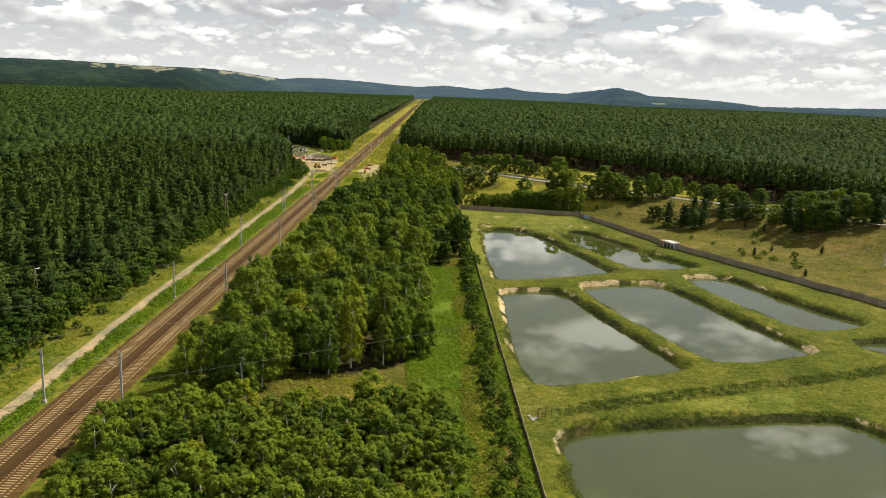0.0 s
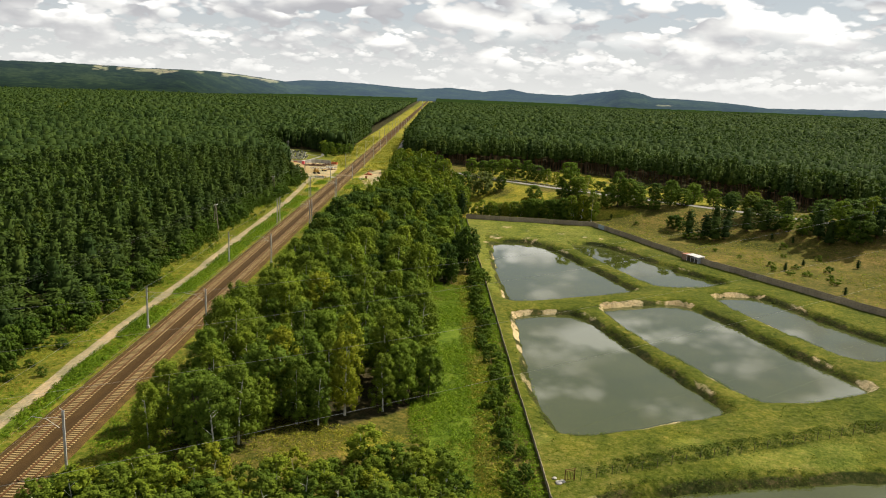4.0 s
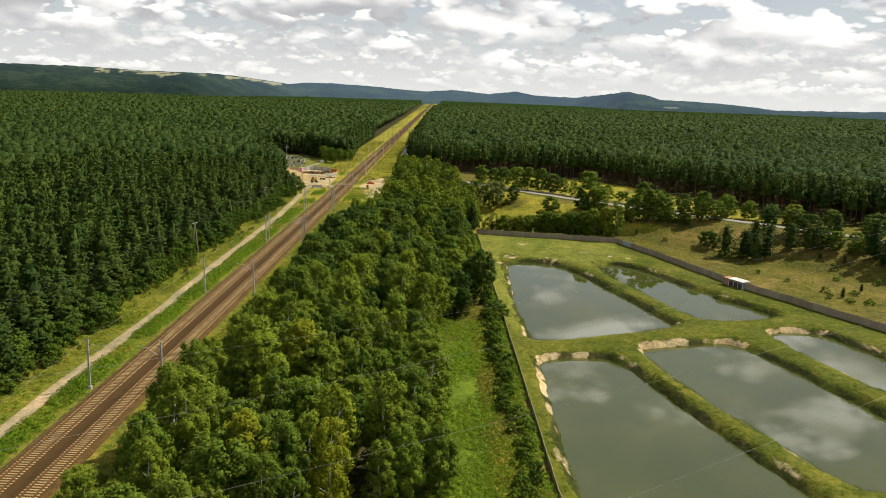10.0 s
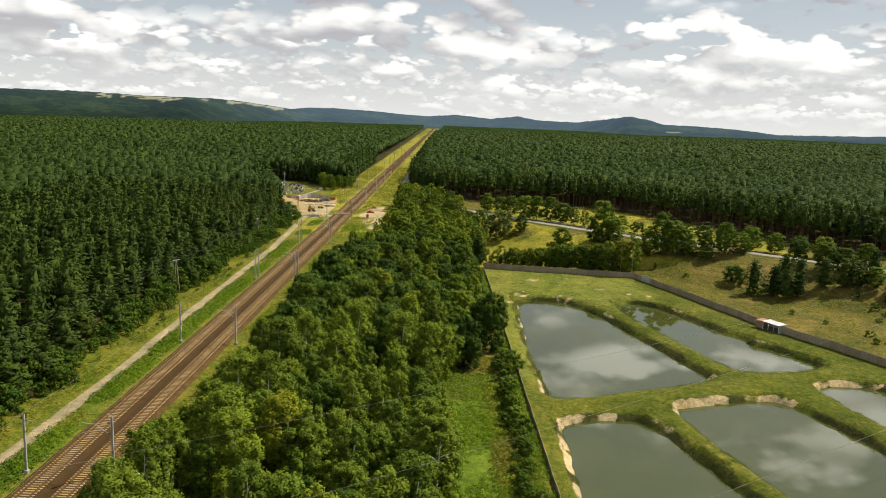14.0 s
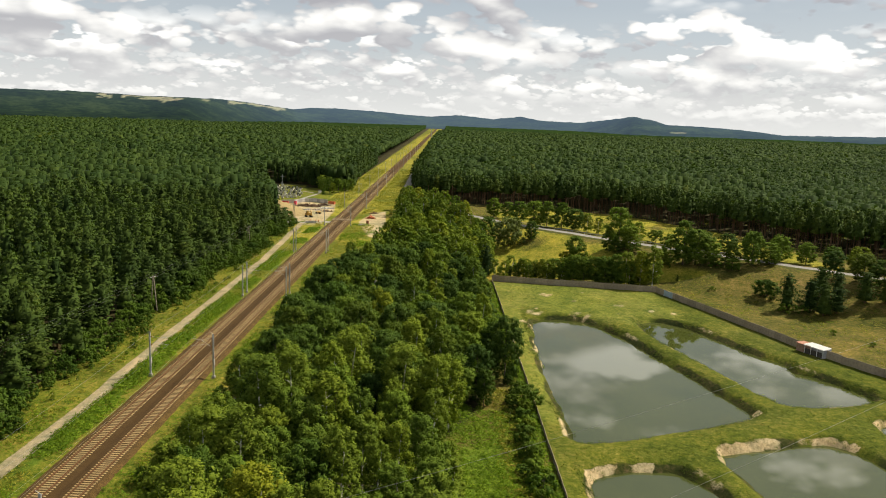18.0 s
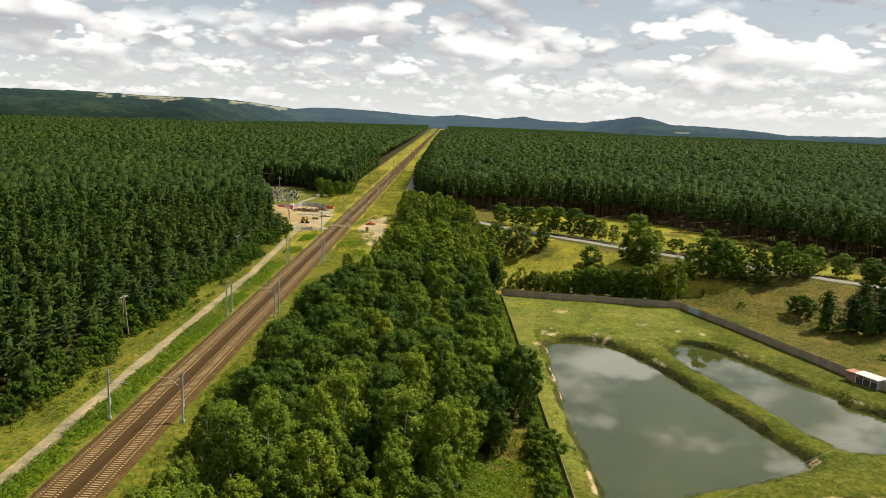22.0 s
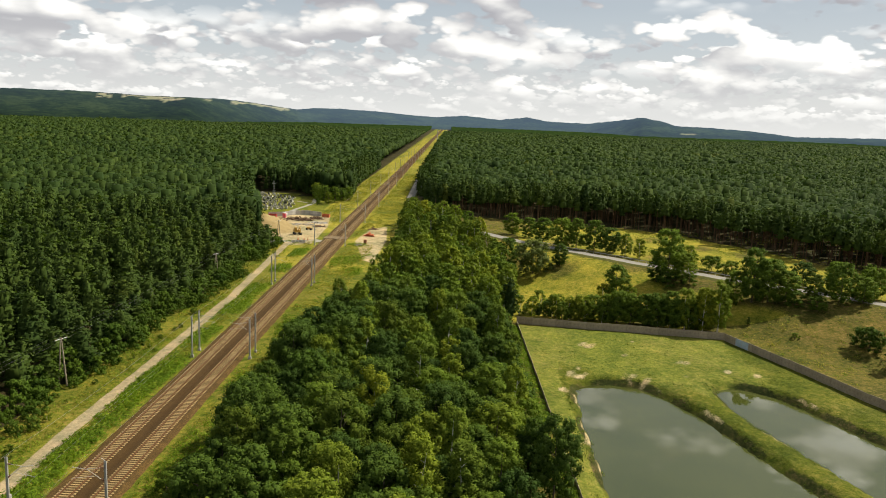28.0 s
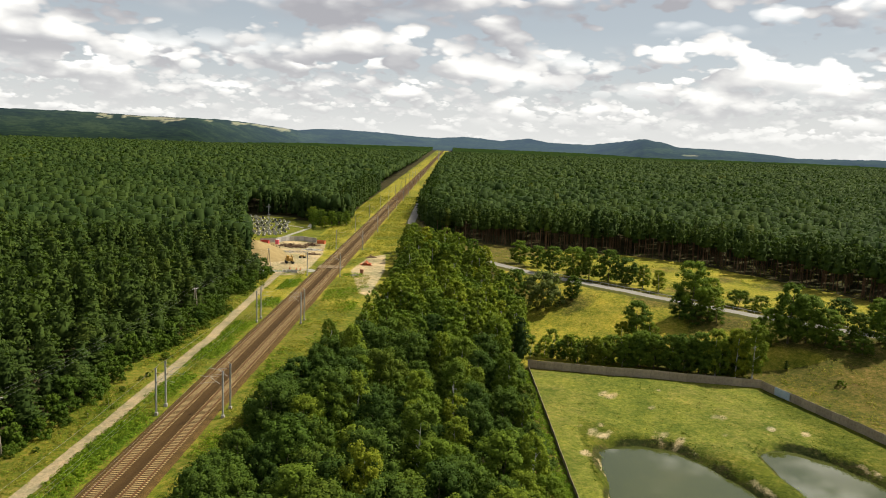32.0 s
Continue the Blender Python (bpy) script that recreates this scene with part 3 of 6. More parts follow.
def build_hills():
    az = np.radians(np.linspace(-44, 44, 420))
    el = np.interp(np.degrees(az), [h[0] for h in HILLS], [h[1] for h in HILLS])
    far = np.interp(np.degrees(az), [-45, -18, -10, 0, 9, 13, 22, 45], [2900, 3000, 4100, 4400, 4300, 3700, 3900, 3600])
    rad = np.concatenate([np.linspace(-900, 0, 26), np.linspace(40, 300, 5)])
    A, R = np.meshgrid(az, rad)
    top = 47 + np.tan(np.radians(el)) * far
    k = np.where(R < 0, smooth01(R, -900, 0) ** 1.15, 1 - 0.4 * smooth01(R, 0, 300))
    x, y = (far + R) * np.sin(A), (far + R) * np.cos(A)
    z = -2 + (top + 2) * k + (2.0 * wobble(x, y, 24.0) + 1.6 * wobble(x, y, 9.0, 2.0)) * smooth01(k, 0.1, 0.6)
    n, r = len(az), len(rad)
    i = np.arange(n * r).reshape(r, n)
    faces = np.stack([i[:-1, :-1], i[1:, :-1], i[1:, 1:], i[:-1, 1:]], -1).reshape(-1, 4)
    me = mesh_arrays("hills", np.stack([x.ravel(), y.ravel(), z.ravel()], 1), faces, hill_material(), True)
    deg = np.degrees(A)
    add_float(me, "field", ((deg > -25.0) & (deg < -11.0) & (k > 0.86 + 0.05 * np.sin(deg * 1.7) + 0.03 * np.sin(deg * 4.3)) & (k < 0.965 + 0.012 * np.sin(deg * 3.1)) & (np.sin(deg * 0.9 + 1.0) + 0.6 * np.sin(deg * 2.9) > -0.55) | (deg > 15.5) & (deg < 16.5) & (k > 0.42) & (k < 0.54)).astype(float).ravel())
    add_float(me, "haze_glow", np.clip((np.hypot(x, y) - 2000 - 150 * (deg < -11)) / 2000, 0.0, 1).ravel())
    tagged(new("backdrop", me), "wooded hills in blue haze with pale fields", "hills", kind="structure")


build_hills()


# ---- leaves and trees out of many small clumps ----
def leaf_quads(centres, outward, size, rng, lift=0.35, loose=0.5, round_off=0.75):
    """Kite-shaped leaf clumps at the centres, most of them turned outward: corners and shading normals, (n, 8, 3)."""
    n = len(centres)
    out = outward / (np.linalg.norm(outward, axis=1)[:, None] + 1e-9)
    nor = out + np.array([0, 0, lift]) + loose * rng.normal(size=(n, 3))
    nor /= np.linalg.norm(nor, axis=1)[:, None] + 1e-9
    a = np.cross(nor, rng.normal(size=(n, 3)))
    a /= np.linalg.norm(a, axis=1)[:, None] + 1e-9
    b = np.cross(nor, a)
    s = (size * rng.uniform(0.65, 1.35, n))[:, None]
    bend = nor * s * rng.uniform(-0.25, 0.1, n)[:, None]
    soft = round_off * out + (1 - round_off) * nor
    soft /= np.linalg.norm(soft, axis=1)[:, None] + 1e-9
    return np.concatenate([np.stack([centres - a * s * 0.62 + bend, centres - b * s * 0.42, centres + a * s * 0.62 + bend, centres + b * s * 0.42], 1), np.repeat(soft[:, None], 4, 1)], 1)


CORE = np.array([[(1, -1, -1), (1, 1, -1), (1, 1, 1), (1, -1, 1)], [(-1, 1, -1), (-1, -1, -1), (-1, -1, 1), (-1, 1, 1)], [(1, 1, -1), (-1, 1, -1), (-1, 1, 1), (1, 1, 1)], [(-1, -1, -1), (1, -1, -1), (1, -1, 1), (-1, -1, 1)], [(-1, -1, 1), (1, -1, 1), (1, 1, 1), (-1, 1, 1)]], float)


def cores(centres, ang, along, across, high, lean):
    """The close inner growth of a bough or clump: a rounded lump inside its leaves, (n * 5, 8, 3)."""
    n = len(centres)
    v = np.broadcast_to(CORE * np.array([0.66, 0.66, 0.66]), (n, 5, 4, 3)).copy()
    v[..., :2] *= np.where(v[..., 2:] > 0, 0.72, 1.0)
    nor = v + lean[:, None, None, :]
    nor /= np.linalg.norm(nor, axis=-1, keepdims=True)
    v = v * np.stack([along, across, high], 1)[:, None, None, :]
    c, s = np.cos(ang)[:, None, None], np.sin(ang)[:, None, None]
    out = []
    for a in (v, nor):
        out.append(np.stack([a[..., 0] * c - a[..., 1] * s, a[..., 0] * s + a[..., 1] * c, a[..., 2]], -1))
    out[0] = out[0] + centres[:, None, None, :]
    return np.concatenate(out, 2).reshape(-1, 8, 3)


def tuft_pine(rng, tufts, per, size, height=15.0, width=2.4, start=0.3, blunt=0.55):
    """A Scots pine: cushions of needles at the upturned ends of its boughs, close below, thinning to a blunt tip."""
    t = np.clip((np.arange(tufts) + rng.uniform(0.0, 1.0, tufts)) / tufts, 0, 1) ** 0.9
    ang = np.arange(tufts) * 2.4 + rng.uniform(0, 1.3, tufts)
    env = width * np.clip(1 - t, 0.0, 1) ** blunt * (0.70 + 0.30 * np.minimum(1, t * 5)) + 0.10
    reach = env * rng.uniform(0.50, 1.10, tufts)
    z = height * (start + (0.955 - start) * t) + 0.12 * reach + rng.normal(0, 0.3, tufts)
    c = np.stack([np.cos(ang) * reach, np.sin(ang) * reach, z], 1)
    rad = width * (0.44 - 0.20 * t) * rng.uniform(0.7, 1.3, tufts)
    k = tufts * per
    d = rng.normal(size=(k, 3))
    d[:, 2] = np.abs(d[:, 2]) - 0.35
    d /= np.linalg.norm(d, axis=1)[:, None]
    p = c.repeat(per, 0) + d * rad.repeat(per)[:, None] * np.array([1.0, 1.0, 0.50]) * rng.uniform(0.55, 1.12, (k, 1))
    o = np.stack([np.cos(ang), np.sin(ang), 0.55 + 0.6 * t], 1).repeat(per, 0)
    q = leaf_quads(p, 0.6 * o + 0.8 * d, size, rng, 0.25, 0.45, 0.72)
    inner = np.stack([np.zeros(3), np.zeros(3), height * (start + (1 - start) * np.array([0.18, 0.45, 0.70]))], 1)
    w = width * np.array([0.66, 0.56, 0.36])
    return np.concatenate([q, cores(inner, rng.uniform(0, 6, 3), w, w, np.full(3, height * (1 - start) * 0.24), np.tile([0.0, 0.0, 0.35], (3, 1)))])


def far_pine(rng, leaves, size, width, height=15.0, start=0.58):
    """The top of a pine far off: a dark rounded cone inside a loose coat of needle sprays."""
    t = rng.uniform(0, 1, leaves) ** 0.75
    ang = np.arange(leaves) * 2.4 + rng.uniform(0, 1, leaves)
    r = width * np.clip(1 - t, 0, 1) ** 0.42 * rng.uniform(0.65, 1.05, leaves)
    p = np.stack([np.cos(ang) * r, np.sin(ang) * r, height * (start + (0.95 - start) * t)], 1)
    o = np.stack([np.cos(ang) * (1.05 - t), np.sin(ang) * (1.05 - t), 0.3 + 0.8 * t], 1)
    q = leaf_quads(p, o, size, rng, 0.08, 0.45, 0.7)
    c = np.array([[0, 0, height * (start + (1 - start) * 0.30)]])
    return np.concatenate([q, cores(c, np.zeros(1), np.array([width * 1.0]), np.array([width * 1.0]), np.array([height * (1 - start) * 0.66]), np.array([[0.0, 0.0, 0.3]]))])


def clump_crown(rng, height, width, start, clumps, per, size, droop=0.0, belly=0.42):
    """A broadleaf crown: leaves round many clumps of uneven size, with gaps between them."""
    t = rng.uniform(0, 1, clumps) ** 0.9
    env = np.sqrt(np.clip(1 - np.where(t > belly, (t - belly) / (1.03 - belly), (belly - t) / (belly + 0.12)) ** 2, 0.02, 1))
    ang = np.arange(clumps) * 2.4 + rng.uniform(0, 1.2, clumps)
    reach = width * env * rng.uniform(0.38, 0.95, clumps)
    c = np.stack([np.cos(ang) * reach, np.sin(ang) * reach, height * (start + (1 - start) * t)], 1)
    rad = width * rng.uniform(0.13, 0.29, clumps) * (0.55 + 0.45 * env)
    c[:, 2] = np.minimum(c[:, 2], height - rad * 0.8)
    d = rng.normal(size=(clumps * per, 3))
    d /= np.linalg.norm(d, axis=1)[:, None]
    p = np.repeat(c, per, 0) + d * np.repeat(rad, per)[:, None] * rng.uniform(0.7, 1.1, clumps * per)[:, None] * np.array([1, 1, 0.9 + 0.5 * droop])
    hor = np.hypot(p[:, 0], p[:, 1])
    p[:, 2] -= droop * 0.25 * hor
    p[:, 2] = np.clip(p[:, 2], 0.10 * height * start + 0.15, height * 1.03)
    axis = p - np.array([0, 0, height * (start + (1 - start) * 0.35)])
    axis /= np.linalg.norm(axis * np.array([1, 1, 0.5]), axis=1)[:, None] + 1e-9
    q = leaf_quads(p, 0.85 * d + 0.45 * axis, size, rng, 0.3, 0.5, 0.62)
    c[:, 2] -= droop * 0.25 * np.hypot(c[:, 0], c[:, 1])
    return np.concatenate([q, cores(c, ang, rad * 0.55, rad * 0.55, rad * 0.6, np.tile([0.3, 0.0, 0.4], (clumps, 1)))])


def blades_mesh(name, q, material, tone):
    """Leaves and blades with three corners each."""
    q = q[:, [0, 1, 2, 4, 5, 6]]
    me = mesh_arrays(name, q[:, :3].reshape(-1, 3), np.arange(len(q) * 3).reshape(-1, 3), material, True)
    a = me.attributes.new("custom_normal", "FLOAT_VECTOR", "POINT")
    a.data.foreach_set("vector", np.ascontiguousarray(q[:, 3:], np.float32).ravel())
    add_float(me, "tone", np.repeat(tone, 3))
    return me


def quads_mesh(name, q, material, tone=None):
    me = mesh_arrays(name, q[:, :4].reshape(-1, 3), np.arange(len(q) * 4).reshape(-1, 4), material, True)
    a = me.attributes.new("custom_normal", "FLOAT_VECTOR", "POINT")
    a.data.foreach_set("vector", np.ascontiguousarray(q[:, 4:], np.float32).ravel())
    if tone is not None:
        add_float(me, "tone", np.repeat(tone, 4))
    return me


def spread(templates, pos, scale, rng, tone=None):
    """Every template's leaves set at its share of the places, and a tone for each leaf."""
    out, tones = [], []
    which = rng.integers(0, len(templates), len(pos))
    turn = rng.uniform(0, 2 * np.pi, len(pos))
    if tone is None:
        tone = np.clip(rng.normal(0.45, 0.2, len(pos)), 0, 0.93)
        tone[rng.random(len(pos)) < 0.005] = 1.0
    for k, q in enumerate(templates):
        s = np.where(which == k)[0]
        if not len(s):
            continue
        c, n = np.cos(turn[s])[:, None, None], np.sin(turn[s])[:, None, None]
        v = np.stack([q[None, ..., 0] * c - q[None, ..., 1] * n, q[None, ..., 0] * n + q[None, ..., 1] * c, np.broadcast_to(q[None, ..., 2], (len(s), *q.shape[:2]))], -1)
        v[:, :, :4] = v[:, :, :4] * scale[s][:, None, None, :] + pos[s][:, None, None, :]
        out.append(v.reshape(-1, 8, 3))
        tones.append(np.repeat(tone[s], len(q)))
    return np.concatenate(out), np.concatenate(tones)


def scattered(x0, x1, y0, y1, step, rng, inside):
    xs, ys = np.meshgrid(np.arange(x0, x1, step), np.arange(y0, y1, step * 0.87))
    xs = xs + (np.arange(xs.shape[0])[:, None] % 2) * step / 2
    x = (xs + rng.uniform(-0.38, 0.38, xs.shape) * step).ravel()
    y = (ys + rng.uniform(-0.38, 0.38, xs.shape) * step).ravel()
    k = inside(x, y)
    return x[k], y[k]


def in_sight(x, y):
    """The wedge of country that lies before the walk."""
    return (x > -0.62 * (y + 12) - 8) & (x < 0.66 * (y + 12) + 8)


def corridor(x, y):
    return (x > -75 - 0.004 * (y - 575)) & (x < -27)


def build_woods():
    rng = np.random.default_rng(11)
    near = [tuft_pine(rng, int(rng.integers(22, 32)), 17, 0.56, width=rng.uniform(2.7, 3.8), start=rng.uniform(0.14, 0.36), blunt=rng.uniform(0.42, 0.72)) for _ in range(14)]
    coarse = [tuft_pine(rng, 18, 9, 0.85, width=rng.uniform(2.7, 3.6), start=0.40, blunt=rng.uniform(0.42, 0.65)) for _ in range(10)]
    stand = [tuft_pine(rng, 16, 8, 0.78, width=rng.uniform(2.3, 3.1), start=rng.uniform(0.42, 0.58), blunt=rng.uniform(0.4, 0.6)) for _ in range(10)]
    hem = [tuft_pine(rng, 20, 6, 0.95, width=rng.uniform(2.6, 3.3), start=0.08, blunt=0.5) for _ in range(8)]
    middle = [far_pine(rng, 30, 0.95, rng.uniform(2.5, 3.3)) for _ in range(12)]
    beyond = [far_pine(rng, 16, 1.5, rng.uniform(2.9, 3.7)) for _ in range(10)]
    distant = [far_pine(rng, 9, 2.6, rng.uniform(4.2, 5.6)) for _ in range(8)]
    for side, name in ((left_woods, "left"), (right_woods, "right")):
        forest = thing("pine_forest", "dense dark green pine plantation of even height", "forest", kind="stuff")
        grades = []
        if name == "left":
            grades.append((near, 5.4, -230, -60, 60, 440, lambda x, y: side(x, y) & in_sight(x, y) & (x > -118)))
            grades.append((coarse, 5.4, -230, -60, 60, 440, lambda x, y: side(x, y) & in_sight(x, y) & (x <= -118) & (x > -175)))
            grades.append((middle, 4.9, -400, -60, 60, 600, lambda x, y: side(x, y) & in_sight(x, y) & ~((y < 440) & (x > -175)) & ~((y > 600) & ~(side(x + 9, y) & side(x, y - 9)))))
            grades.append((hem, 4.2, -120, -60, 440, 860, lambda x, y: side(x, y) & ~(side(x + 9, y) & side(x, y - 9))))
        else:
            grades.append((stand, 4.6, -40, 330, 240, 560, lambda x, y: side(x, y) & in_sight(x, y) & (signed_distance(x, y, RIGHT_WOODS) > -30)))
            grades.append((middle, 4.9, -40, 420, 240, 600, lambda x, y: side(x, y) & in_sight(x, y) & ~((y < 560) & (x < 330) & (signed_distance(x, y, RIGHT_WOODS) > -30)) & side(x - 9, y)))
            grades.append((hem, 4.2, -40, 10, 535, 860, lambda x, y: side(x, y) & ~side(x - 9, y)))
        sgn = -1 if name == "left" else 1
        grades.append((beyond, 5.4, -560 if sgn < 0 else -40, -60 if sgn < 0 else 640, 600, 880, lambda x, y: side(x, y) & in_sight(x, y) & (side(x + 9, y) & side(x, y - 9) if sgn < 0 else side(x - 9, y))))
        grades.append((distant, 9.0, -1500 if sgn < 0 else -40, -60 if sgn < 0 else 1600, 860, 2300, lambda x, y: side(x, y) & in_sight(x, y) & ~corridor(x, y)))
        edge0, edge1 = (-92, -60) if sgn < 0 else (-30, -10)
        grades.append((beyond, 5.2, edge0, edge1, 860, 1900, lambda x, y: side(x, y) & ~corridor(x, y)))
        for templates, step, x0, x1, y0, y1, ok in grades:
            x, y = scattered(x0, x1, y0, y1, step, rng, ok)
            h = 1.0 + 0.09 * wobble(x, y, 31.0, 1.0) + 0.06 * wobble(x, y, 90.0, 2.0) + rng.normal(0, 0.13 if templates is near or templates is coarse else 0.10, len(x))
            if name == "left":
                h = h * (0.92 + 0.16 * smooth01(y, 380, 560))
                # the wood climbs from young trees at its hem to full height some way in
                h = h * np.where(y < 432, 0.50 + 0.50 * smooth01(left_edge(y) - x + 4.0 * wobble(x, y, 9.0, 3.0), 1.0, 21.0), 1.0)
            z = base_z(x, y)
            sc = np.stack([rng.uniform(0.75, 1.25, len(x))] * 2 + [h], 1)
            # lower tone for far and hem crowns paints in the self-shadow they lack
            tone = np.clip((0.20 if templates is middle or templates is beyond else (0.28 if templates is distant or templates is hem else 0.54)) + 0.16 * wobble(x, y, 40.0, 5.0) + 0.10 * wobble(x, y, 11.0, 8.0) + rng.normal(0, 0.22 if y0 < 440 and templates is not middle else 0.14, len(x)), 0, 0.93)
            tone[rng.random(len(x)) < 0.008] = 1.0
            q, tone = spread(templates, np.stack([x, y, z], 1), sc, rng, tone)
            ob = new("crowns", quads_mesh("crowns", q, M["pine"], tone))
            ob.parent = forest
            if templates is near or templates is stand:
                edge = (x > -92) if name == "left" else (signed_distance(x, y, RIGHT_WOODS) > -30)
                tx, ty, tz, th = x[edge], y[edge], z[edge], h[edge] * 11.5
                a = np.arange(5) * 2 * np.pi / 5
                ring = np.stack([np.cos(a), np.sin(a)], 1)
                lo = np.stack([tx[:, None] + 0.17 * ring[:, 0], ty[:, None] + 0.17 * ring[:, 1], np.repeat(tz[:, None] - 0.2, 5, 1)], -1)
                hi = np.stack([tx[:, None] + 0.08 * ring[:, 0], ty[:, None] + 0.08 * ring[:, 1], np.repeat((tz + th)[:, None], 5, 1)], -1)
                v = np.stack([lo, hi], 1).reshape(-1, 3)
                base = np.arange(len(tx))[:, None, None] * 10
                k = np.arange(5)
                f = (base + np.stack([k, (k + 1) % 5, 5 + (k + 1) % 5, 5 + k], -1)[None]).reshape(-1, 4)
                ob = new("trunks", mesh_arrays("trunks", v, f, M["bark_pine"], True))
                ob.parent = forest
        # beyond single crowns the tops close into one sheet
        r = np.concatenate([np.arange(840, 2300, 60), np.geomspace(2300, 4600, 60)])
        s = np.linspace(0, 1, 150) ** 1.5
        R, S = np.meshgrid(r, s, indexing="ij")
        inner = np.where(sgn < 0, -88 - 0.004 * (R - 575), -12)
        X = inner + sgn * S * (0.66 * R + 40)
        z = 9.0 + 1.6 * wobble(X, R, 14.0) + 1.2 * wobble(X, R, 37.0, 3.0) + 3.0 * smooth01(R, 2300, 2500)
        z = np.where(S == 0, 0, z)
        i = np.arange(R.size).reshape(R.shape)
        f = np.stack([i[:-1, :-1], i[:-1, 1:], i[1:, 1:], i[1:, :-1]], -1).reshape(-1, 4)
        if sgn < 0:
            f = f[:, ::-1]
        ob = new("canopy", mesh_arrays("canopy", np.stack([X.ravel(), R.ravel(), z.ravel()], 1), f, M["canopy"], True))
        ob.parent = forest


def canopy_material():
    m, nt, b = nodes_of("far_canopy")
    n = add_mix(nt, 0.5, add_noise(nt, 0.16, 4, 0.6), add_noise(nt, 0.012, 4, 0.6))
    nt.links.new(add_ramp(nt, n, [(0.38, (0.008, 0.017, 0.006)), (0.6, (0.025, 0.044, 0.011))]), b.inputs["Base Color"])
    b.inputs["Roughness"].default_value = 1.0
    b.inputs["Specular IOR Level"].default_value = 0.0
    add_bump(nt, b, n, 1.0, 3.0)
    return m


M["canopy"] = canopy_material()
build_woods()

# ---- railway ----
def sleeper_mesh():
    """A concrete sleeper, lower in the middle, with a seat for each rail."""
    bm = bmesh.new()
    prof = [(-1.25, 0.0), (-1.2, 0.06), (-0.5, 0.06), (-0.35, 0.045), (0.35, 0.045), (0.5, 0.06), (1.2, 0.06), (1.25, 0.0)]
    a = [bm.verts.new((px, -0.115, pz)) for px, pz in prof]
    b = [bm.verts.new((px, 0.115, pz)) for px, pz in prof]
    for k in range(len(prof) - 1):
        bm.faces.new((a[k], a[k + 1], b[k + 1], b[k]))
    for r, flip in ((a, False), (b, True)):
        lo = [bm.verts.new((px, r[0].co.y * 1.12, -0.16)) for px, _ in prof]
        for k in range(len(prof) - 1):
            f = (r[k], lo[k], lo[k + 1], r[k + 1])
            bm.faces.new(tuple(reversed(f)) if flip else f)
    for s in (0, -1):
        bm.faces.new((a[s], b[s], bm.verts.new((prof[s][0], 0.145, -0.16)), bm.verts.new((prof[s][0], -0.145, -0.16))))
    bmesh.ops.recalc_face_normals(bm, faces=bm.faces[:])
    me = bpy.data.meshes.new("sleeper")
    bm.to_mesh(me)
    bm.free()
    me.materials.append(M["sleeper"])
    return me


def sleeper_material():
    """Pale concrete with rust from the rails run out over the seats."""
    m, nt, b = nodes_of("sleeper_concrete")
    small = add_noise(nt, 14.0, 5, 0.65)
    col = add_ramp(nt, add_mix(nt, 0.4, add_noise(nt, 1.3, 5, 0.6), small), [(0.35, (0.23, 0.168, 0.082)), (0.65, (0.37, 0.275, 0.138))])
    oi = nt.nodes.new("ShaderNodeObjectInfo")
    col = add_mix(nt, 1.0, col, add_ramp(nt, oi.outputs["Random"], [(0, (0.80, 0.80, 0.80)), (1, (1.15, 1.13, 1.1))]), "MULTIPLY")
    tc = nt.nodes.new("ShaderNodeTexCoord")
    sep = nt.nodes.new("ShaderNodeSeparateXYZ")
    nt.links.new(tc.outputs["Object"], sep.inputs[0])
    off = add_math(nt, "ABSOLUTE", add_math(nt, "SUBTRACT", add_math(nt, "ABSOLUTE", sep.outputs[0], 0.0), 0.7535), 0.0)
    off = add_math(nt, "ADD", off, add_math(nt, "MULTIPLY", add_math(nt, "SUBTRACT", small, 0.5), 0.12))
    rust = add_ramp(nt, off, [(0.13, (0.92, 0.92, 0.92)), (0.21, (0.0, 0.0, 0.0))])
    nt.links.new(add_mix(nt, rust, col, (0.075, 0.042, 0.018)), b.inputs["Base Color"])
    b.inputs["Roughness"].default_value = 0.9
    b.inputs["Specular IOR Level"].default_value = 0.12
    add_bump(nt, b, small, 0.3, 0.02)
    return m


M["sleeper"] = sleeper_material()


def ballast_material():
    m, nt, b = nodes_of("ballast_stone")
    tc = nt.nodes.new("ShaderNodeTexCoord")
    vo = nt.nodes.new("ShaderNodeTexVoronoi")
    vo.inputs["Scale"].default_value = 11.0
    nt.links.new(tc.outputs["Object"], vo.inputs["Vector"])
    stone = add_ramp(nt, vo.outputs["Color"], [(0.2, (0.050, 0.031, 0.010)), (0.8, (0.115, 0.074, 0.026))])
    dirt = add_ramp(nt, add_noise(nt, 0.5, 5, 0.6), [(0.35, (0.75, 0.72, 0.70)), (0.65, (1.15, 1.08, 1.0))])
    col = add_mix(nt, 1.0, stone, dirt, "MULTIPLY")
    # oil and brake dust darken the strip between the two lines
    col = add_mix(nt, add_attr(nt, "oily"), col, (0.040, 0.022, 0.008))
    nt.links.new(col, b.inputs["Base Color"])
    b.inputs["Roughness"].default_value = 0.95
    b.inputs["Specular IOR Level"].default_value = 0.1
    add_bump(nt, b, vo.outputs["Distance"], 0.8, 0.05)
    return m


LINES = (-53.3, -48.8)


